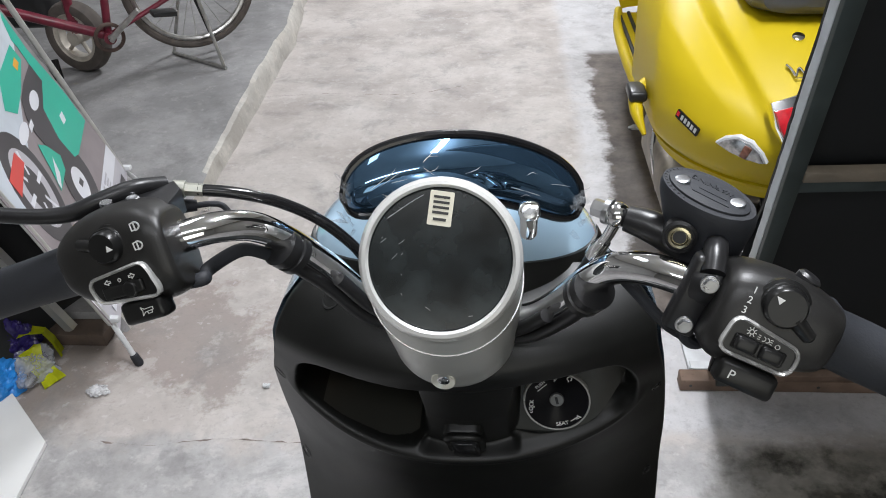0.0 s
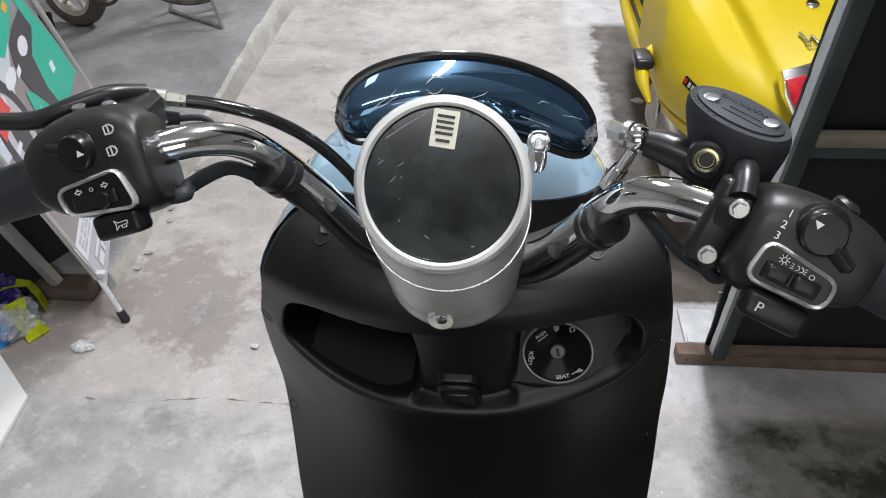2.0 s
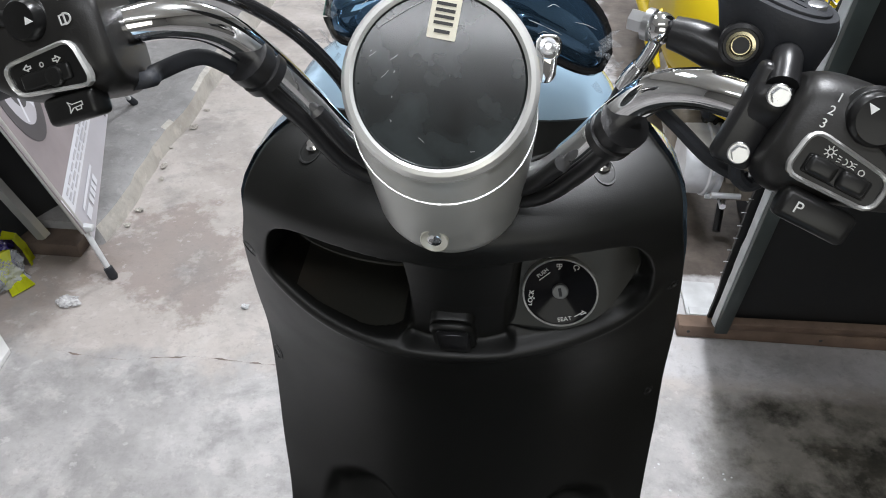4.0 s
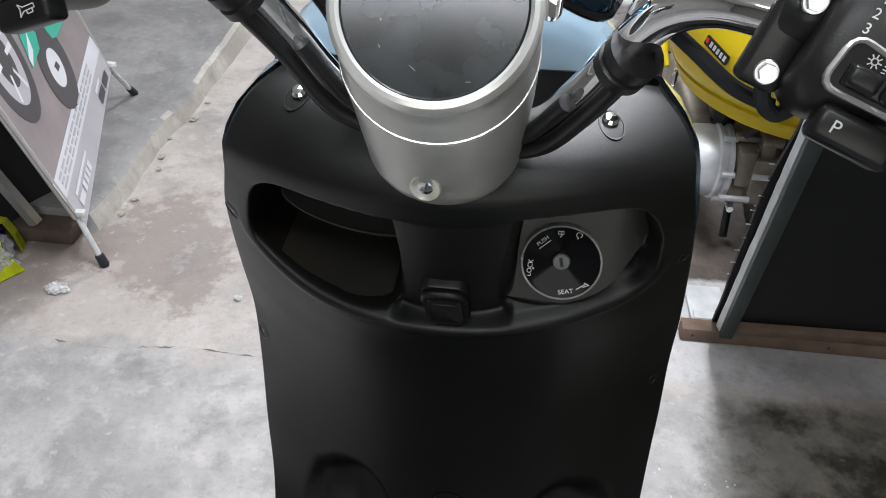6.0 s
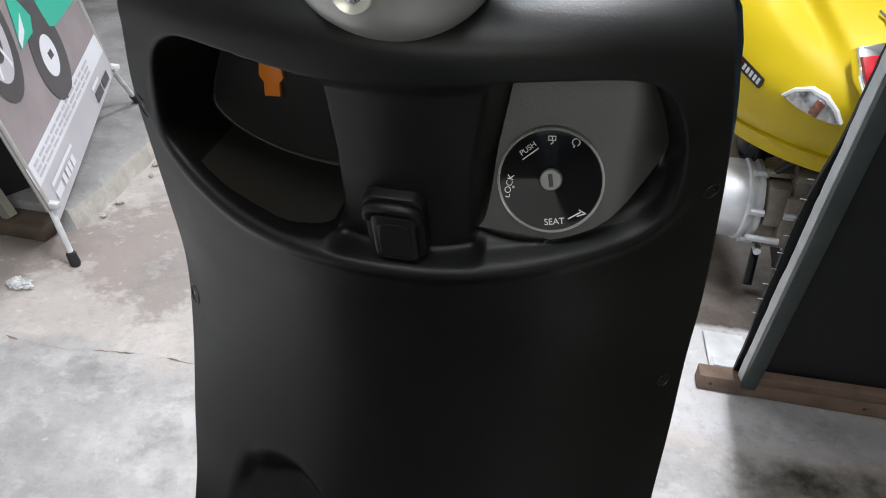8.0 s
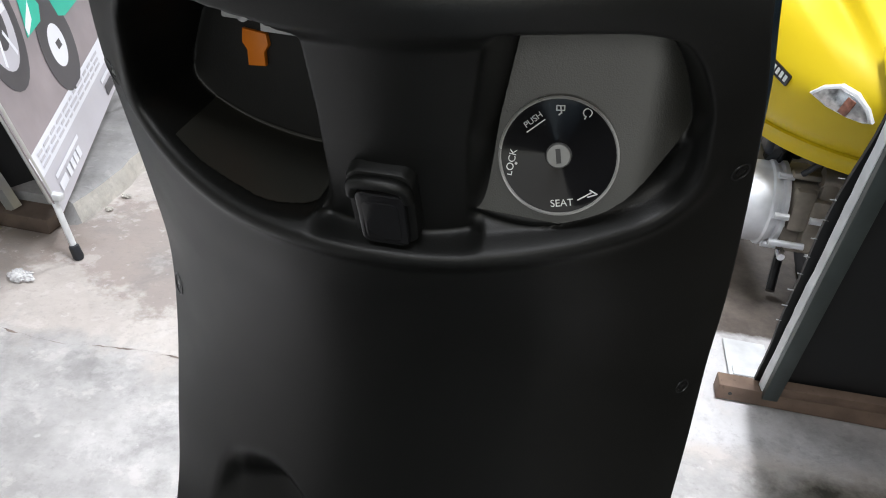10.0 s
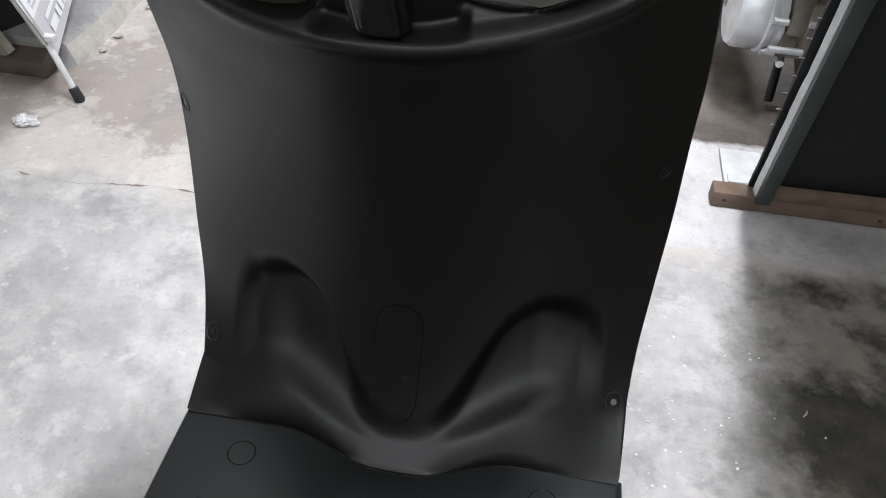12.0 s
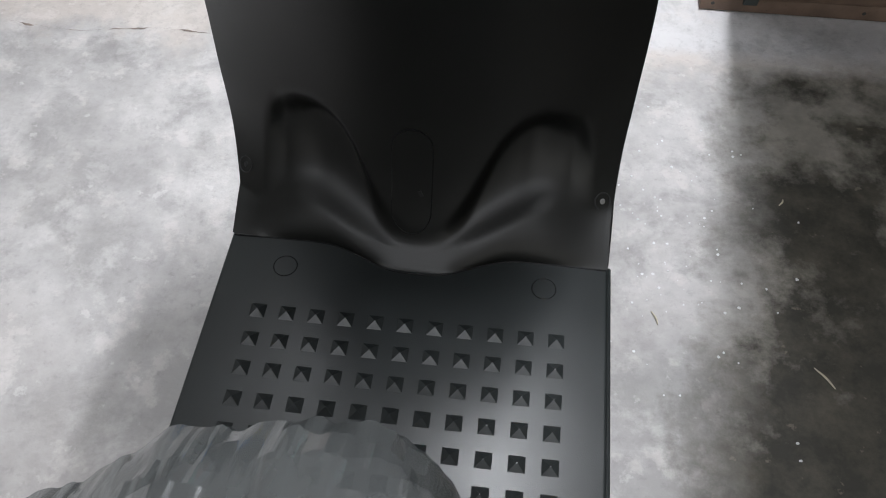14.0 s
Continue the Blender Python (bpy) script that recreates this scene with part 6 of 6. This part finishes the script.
patch(p_dark, [(0.36, 0.225), (0.39, 0.225), (0.385, 0.245), (0.355, 0.245)])
patch(p_teal, [(0.57, 0.66), (0.59, 0.67), (0.60, 0.55), (0.66, 0.38), (0.68, 0.26), (0.48, 0.265), (0.44, 0.28), (0.42, 0.35), (0.43, 0.41), (0.46, 0.45), (0.53, 0.47), (0.55, 0.53), (0.55, 0.58), (0.54, 0.61)][::-1])
patch(p_teal, [(0.33, 0.61), (0.51, 0.61), (0.52, 0.56), (0.39, 0.53), (0.29, 0.52), (0.24, 0.56)][::-1])
patch(p_dark, [(0.55, 0.53), (0.56, 0.47), (0.45, 0.44), (0.42, 0.36), (0.43, 0.31), (0.35, 0.34), (0.32, 0.39), (0.31, 0.45), (0.32, 0.49), (0.36, 0.52), (0.44, 0.53)])
patch(p_teal, [(0.28, 0.43), (0.32, 0.40), (0.36, 0.34), (0.33, 0.31), (0.23, 0.31), (0.25, 0.35)])
patch(p_white, [(0.31, 0.37), (0.29, 0.33), (0.24, 0.31), (0.24, 0.33)])
patch(p_red, [(0.14, 0.50), (0.15, 0.46), (0.03, 0.44), (0.03, 0.49)])
patch(p_white, [(0.43 + 0.045 * math.cos(a), 0.48 + 0.020 * math.sin(a)) for a in (2 * math.pi * k / 20 for k in range(20))])
patch(p_white, [(0.25 + 0.05 * math.cos(a), 0.485 + 0.018 * math.sin(a)) for a in (2 * math.pi * k / 20 for k in range(20))])
patch(p_white, [(0.29, 0.46), (0.33, 0.46), (0.34, 0.475), (0.30, 0.475)])
patch(p_white, [(0.51, 0.35), (0.545, 0.345), (0.555, 0.37), (0.52, 0.375)])
patch(p_amber, [(0.45, 0.56), (0.49, 0.565), (0.485, 0.585), (0.445, 0.58)])
patch(p_dark, [(0.02, 0.62), (0.30, 0.66), (0.28, 0.70), (0.02, 0.66)])
patch(p_teal, [(-0.02, 0.72), (0.34, 0.74), (0.30, 0.95), (0.0, 0.98)])
# unreadable small print as bars
for row, (y, h, n, sd) in enumerate(((0.125, 0.007, 11, 3), (0.110, 0.007, 10, 4), (0.096, 0.006, 9, 6))):
    rs = random.Random(sd)
    x = 0.02
    bm = B()
    while x < 0.55:
        w = rs.uniform(0.02, 0.06)
        box(bm, (x + w / 2, y, 0.0), (w, h, 0.0006), m=PP @ Matrix.Translation((0, 0, 0.0032)))
        x += w + 0.014
    part("small_print", bm, p_grey, poster)
for x0, x1, y, h in ((0.05, 0.24, 0.050, 0.010), (0.05, 0.10, 0.022, 0.022), (0.115, 0.135, 0.022, 0.026), (0.145, 0.165, 0.022, 0.026), (0.172, 0.192, 0.022, 0.026), (0.199, 0.222, 0.022, 0.026), (0.52, 0.60, 0.058, 0.010)):
    part("large_print", box(B(), ((x0 + x1) / 2, y, 0.0), (x1 - x0, h, 0.0006), m=PP @ Matrix.Translation((0, 0, 0.0032))), p_white, poster)
for x in (0.565, 0.65):
    part("print_seal", box(B(), (x, 0.027, 0.0032), (0.07, 0.028, 0.0006), m=PP), p_dark, poster)
for x0 in (0.0, 0.745):
    q0, q1 = PP @ V((x0, 0.02, -0.006)), PP @ V((x0 + (-0.10 if x0 else -0.09), 1.27, -0.006))
    part("stand_tube", tube(B(), [q0, q1], 0.009, 12), silver_paint, PS)
ft1, ft2 = V((-0.977, 1.512, 0.0)), V((-1.262, 2.364, 0.060))
for q, f in ((PP @ V((0.0, 0.02, -0.002)), ft1), (PP @ V((0.75, 0.01, -0.002)), ft2)):
    lg = part("leg", tube(B(), [q, q.lerp(f, 0.8)], 0.0075, 12), torn_white, PS, "white tube leg")
    part("rubber_foot", tube(B(), [q.lerp(f, 0.76), q.lerp(f, 0.78), f + V((0, 0, 0.004)), f], [0.009, 0.0115, 0.0125, 0.011], 14), rubber, lg)
    part("clip", box(B(), q + V((0.008, 0.0, 0.012)), (0.03, 0.018, 0.016), 0.003), torn_white, lg)

# ---- second board behind the poster ----
B2 = thing("back_board", (-1.3, 1.62, 0), "dark board on grey flat legs behind the poster", "sign board")
p = V((-1.203, 1.610, 0.04))
part("frame_post", tube(B(), [p, p + V((-0.55, 0.05, 1.0))], 0.018, 4), silver_paint, B2, "pale grey flat post")
part("back_sheet", outline(B(), frame_of((-1.24, 1.68, 0.05), (0.80, -0.35, 0.45), (-0.55, 0.1, 1.0)), [(-0.30, 0), (0.10, 0), (0.10, 1.1), (-0.30, 1.1)], 0.01), board_black, B2)
part("foot_rail", box(B(), (-1.46, 1.628, 0.02), (0.72, 0.09, 0.04), 0.003), mat("stained_plank", (0.105, 0.078, 0.062), 0.8, var=0.4, scale=14, bump=0.5, bscale=120, spots=0.4), B2)

# ---- white cabinet corner, rubbish ----
solo("white_panel", outline(B(), Matrix.Translation((0, 0, 0.012)), [(-1.096, 1.219), (-1.62, 1.71), (-2.0, 1.30), (-1.9, 0.5), (-1.035, 0.5)], 0.012, 0.001), paint("white_laminate", (0.66, 0.66, 0.65), 0.4), "white laminate panel lying on the floor", "panel")


def crumpled(name, c, s, seed, material, label, cat, fold=0.5):
    """Crushed sheet: a rounded lump with sharp folds, flat underneath."""
    bm = B()
    bmesh.ops.create_icosphere(bm, subdivisions=5, radius=1.0)
    for v in bm.verts:
        q = v.co.copy()
        o = V((seed, seed * 0.37, 0))
        n = 0.80 + 0.45 * noise.noise(q * 1.3 + o) + fold * abs(noise.noise(q * 2.3 + o)) + 0.5 * fold * abs(noise.noise(q * 5.2 - o)) + 0.05 * noise.noise(q * 14 + o)
        v.co = V((q.x * n * s[0], q.y * n * s[1], max(-0.35, q.z * n) * s[2])) + V(c)
    lo = min(v.co.z for v in bm.verts)
    for v in bm.verts:
        v.co.z -= lo - 0.001
    group = {"kerb_rubble": "broken bits along the kerb", "plastic_bag": "bags of rubbish", "stone_chip": "stone chips on the floor"}.get(name, "")
    return solo(name, bm, material, label, cat, group, sharp=40)


bag_film = film_material("bag_film", (0.42, 0.43, 0.45), 0.15, 0.35, 0.75, 25)
lime = mat("lime_wrap", (0.62, 0.66, 0.02), 0.25, var=0.25, scale=20)


def folded(c, turn, w, steps, seed, label):
    """A stiff printed sheet folded along straight creases; steps are (run, rise) of its panels."""
    rs2 = random.Random(seed)
    m = Matrix.Translation(c) @ Matrix.Rotation(radians(turn), 4, "Z")
    y, z, rows = 0.0, 0.002, []
    for k, (run, rise) in enumerate([(0, 0)] + list(steps)):
        y, z = y + run, max(0.002, z + rise)
        a, b = -w / 2 + rs2.uniform(-0.14, 0.14) * w, w / 2 + rs2.uniform(-0.14, 0.14) * w
        rows.append([m @ V((a + (b - a) * q, y + rs2.uniform(-0.004, 0.004), max(0.002, z + rs2.uniform(-0.003, 0.004)))) for q in (0, 0.3, 0.62, 1)])
    bm = loft(B(), rows, caps=False, closed=False)
    bmesh.ops.solidify(bm, geom=bm.faces[:], thickness=0.0012)
    return solo("wrapper", bm, lime, label, "wrapper", "folded crisp packets", sharp=12)


folded((-1.178, 1.435, 0), 62, 0.060, ((0.034, 0.010), (0.030, 0.034), (0.022, 0.030), (0.016, -0.010)), 3, "lime yellow crisp packet folded on the floor")
folded((-1.215, 1.548, 0), 100, 0.034, ((0.010, 0.050), (0.014, 0.036), (0.036, 0.004), (0.030, -0.008)), 8, "lime yellow packet folded over a clear bag")
crumpled("plastic_bag", (-1.248, 1.470, 0), (0.050, 0.075, 0.060), 5, bag_film, "crumpled clear plastic bag", "bag", 0.3)
crumpled("plastic_bag", (-1.325, 1.545, 0), (0.075, 0.050, 0.085), 11, mat("purple_bag", (0.03, 0.02, 0.12), 0.25, var=0.4, scale=25), "dark purple printed bag", "bag", 0.3)
crumpled("plastic_bag", (-1.300, 1.415, 0), (0.050, 0.075, 0.055), 14, mat("blue_bag", (0.02, 0.20, 0.55), 0.35, var=0.3, scale=20), "blue plastic bag, crumpled", "bag", 0.25)
crumpled("film_scrap", (-1.045, 1.402, 0), (0.028, 0.022, 0.012), 21, film_material("scrap_film", (0.80, 0.80, 0.81), 0.12, 0.20, 0.85, 45), "shiny scrap of clear film on the floor", "litter")
crumpled("stone_chip", (-0.600, 1.432, 0), (0.010, 0.008, 0.006), 31, torn_white, "small pale stone chip", "litter")
crumpled("stone_chip", (0.55, 2.95, 0), (0.020, 0.016, 0.012), 33, torn_white, "small pale stone chip", "litter")
for k in range(7):
    rs = random.Random(k)
    y = 1.72 + 0.12 * k + rs.uniform(-0.03, 0.03)
    crumpled("kerb_rubble", (kerb_x(y) + rs.uniform(0.0, 0.05), y, 0), (rs.uniform(.006, .014), rs.uniform(.006, .018), rs.uniform(.004, .008)), 40 + k, kerb_concrete, "broken bit of kerb mortar", "rubble")

STRAW = mat("straw", (0.46, 0.42, 0.33), 0.7, var=0.2, scale=60)
for (xa, ya), (xb, yb) in (((0.590, 0.607), (0.617, 0.575)), ((0.573, 0.920), (0.581, 0.934)), ((0.355, 0.655), (0.345, 0.678))):
    za = floor_z(xa, ya)
    solo("straw", tube(B(), [(xa, ya, za + 0.0022), ((xa + xb) / 2 + 0.002, (ya + yb) / 2, za + 0.0032), (xb, yb, za + 0.0022)], [0.0010, 0.0018, 0.0009], 8, 4), STRAW, "dry pale straw lying on the floor", "straw", "straws on the floor")
bm = B()
rs = random.Random(77)
for k in range(90):
    x, y = rs.gauss(0.40, 0.10), rs.gauss(0.84, 0.16)
    r = rs.uniform(0.0008, 0.0028)
    zf = floor_z(x, y)
    loft(bm, [[(x + r * rs.uniform(0.6, 1.3) * math.cos(a), y + r * rs.uniform(0.6, 1.3) * math.sin(a), zf + h) for a in (0.9 * q for q in range(7))] for h in (-0.001, 0.0012)])
solo("paint_flake", bm, torn_white, "scattered white paint flakes on the floor", "flakes", kind="stuff")

# ---- the bicycle on the raised strip ----
BK = thing("bicycle", (-1.5, 3.45, 0.11), "old maroon bicycle on its stand", "bicycle")
maroon = mat("maroon_paint", (0.16, 0.012, 0.03), 0.35, var=0.4, scale=18, coat=0.3)
old_rubber = mat("old_rubber", (0.10, 0.085, 0.075), 0.8, var=0.3, scale=20)
dusty_steel = mat("dusty_steel", (0.55, 0.54, 0.52), 0.3, metal=0.9, var=0.3, scale=30)
bd = V((0.83, 0.56, 0)).normalized()
bs = V((-0.56, 0.83, 0)).normalized()
hub = V((-1.425, 3.545, 0.480))


def bike_wheel(c, r):
    u, v = bd, V((0, 0, 1))
    bm = B()
    loft(bm, [[c + (u * math.cos(a) + v * math.sin(a)) * (r - 0.019 + 0.019 * math.cos(b)) + bs * (0.019 * math.sin(b)) for b in (2 * math.pi * j / 10 for j in range(10))] for a in (2 * math.pi * k / 64 for k in range(65))], caps=False)
    t = part("tyre", bm, old_rubber, BK, "dusty bicycle tyre")
    bm = B()
    loft(bm, [[c + (u * math.cos(a) + v * math.sin(a)) * (r - 0.046 + 0.012 * math.cos(b)) + bs * (0.014 * math.sin(b)) for b in (2 * math.pi * j / 8 for j in range(8))] for a in (2 * math.pi * k / 64 for k in range(65))], caps=False)
    part("rim", bm, dusty_steel, t, "chrome rim")
    part("hub", cyl(B(), c - bs * 0.045, c + bs * 0.045, 0.022), dusty_steel, t)
    for k in range(24):
        a = 2 * math.pi * k / 24
        part("spoke", tube(B(), [c + bs * (0.03 if k % 2 else -0.03), c + (u * math.cos(a + 0.2) + v * math.sin(a + 0.2)) * (r - 0.05)], 0.0014, 5), dusty_steel, t)


bike_wheel(hub, 0.31)
crank = V((-1.715, 3.24, 0.335))
part("frame_tube", tube(B(), [hub + bs * -0.05, crank], 0.011, 10), maroon, BK)
part("frame_tube", tube(B(), [crank, V((-2.05, 3.05, 0.52)), V((-2.35, 2.95, 0.62))], 0.021, 14), maroon, BK)
part("frame_tube", tube(B(), [crank, V((-1.62, 3.22, 0.85))], 0.017, 14), maroon, BK)
part("frame_tube", tube(B(), [hub + bs * -0.05, V((-1.62, 3.22, 0.82))], 0.009, 10), maroon, BK)
part("rubber_wrap", tube(B(), [V((-2.02, 3.02, 0.555)), V((-2.34, 2.92, 0.66))], 0.020, 12), mat("tan_tape", (0.34, 0.16, 0.09), 0.7, var=0.3, scale=60), BK)
part("chain_ring", turned(B(), crank + bs * -0.03, bs, [(0.050, -0.004), (0.062, -0.003), (0.066, 0.0), (0.062, 0.003), (0.050, 0.004), (0.050, -0.004)], 40, False), mat("oily_steel", (0.10, 0.07, 0.06), 0.5, metal=0.6, var=0.4, scale=40), BK)
part("bottom_bracket", cyl(B(), crank - bs * 0.05, crank + bs * 0.05, 0.026, seg=24), maroon, BK)
tip = V((-1.562, 3.24, 0.459)) + bs * -0.06
ca0 = crank + bs * -0.06
crk = part("crank_arm", tube(B(), [ca0, ca0.lerp(tip, 0.12), tip], [0.021, 0.015, 0.012], 12, 0, 0.7), dusty_steel, BK, "bright crank arm")
part("crank_bolt", turned(B(), ca0 - bs * 0.010, bs * -1, [(0.010, -0.004), (0.010, 0.003), (0.0, 0.003)], 16), satin_black, crk)
pc = V((-1.455, 3.24, 0.448)) + bs * -0.07
pd0 = part("pedal", box(B(), (0, 0, 0), (0.10, 0.07, 0.022), 0.005, frame_of(pc, (0.1, 0.1, 1), bs)), satin_black, BK)
part("reflector", box(B(), (0.052, 0.0, 0.0), (0.012, 0.045, 0.020), 0.003, frame_of(pc, (0.1, 0.1, 1), bs)), dusty_steel, pd0)
part("stand", tube(B(), [hub + bs * -0.06, V((-1.285, 3.40, 0.125))], 0.0085, 10), dusty_steel, BK, "bent rod stand")
part("stand", tube(B(), [V((-1.275, 3.393, 0.119)), V((-1.44, 3.50, 0.119)), V((-1.61, 3.617, 0.119))], 0.0085, 10), dusty_steel, BK)
part("stand", tube(B(), [V((-1.60, 3.61, 0.125)), hub + bs * 0.06 + V((-0.03, 0, -0.02))], 0.0085, 10), dusty_steel, BK)
part("stand", tube(B(), [hub + bs * 0.05, V((-1.40, 3.66, 0.118))], 0.0085, 10), satin_black, BK)
part("mudguard_stay", tube(B(), [hub + bs * 0.03, hub + bs * 0.03 + V((-0.05, 0, 0.35))], 0.006, 8), satin_black, BK)

MP = thing("moped", (-2.0, 3.45, 0.11), "dusty moped with a small alloy wheel behind the bicycle", "moped")
wheel(MP, (-1.954, 3.42, 0.275), 0.165, 0.080, mat("dusty_alloy", (0.50, 0.46, 0.40), 0.5, metal=0.3, var=0.3, scale=20), old_rubber, 5, axis=(-0.25, -0.95, 0.0))
part("fork", tube(B(), [(-1.95, 3.40, 0.30), (-1.93, 3.38, 0.75)], 0.022, 12), maroon, MP)
part("body", box(B(), (-2.42, 3.50, 0.46), (0.75, 0.22, 0.30), 0.06, seg=3), satin_black, MP)
part("foot_rest", tube(B(), [(-2.05, 3.30, 0.20), (-2.02, 3.27, 0.125)], [0.03, 0.02], 10), gloss_black, MP)
wheel(MP, (-2.95, 3.55, 0.30), 0.19, 0.085, dusty_steel, old_rubber, 5, axis=(-0.1, -1, 0))

# one dark lump stands for a far pile together with its shadow
crumpled("sack", (-0.62, 5.02, 0), (0.42, 0.12, 0.05), 51, rust_wood, "dark flat pile on the floor, its shadow put into the shape", "sack")
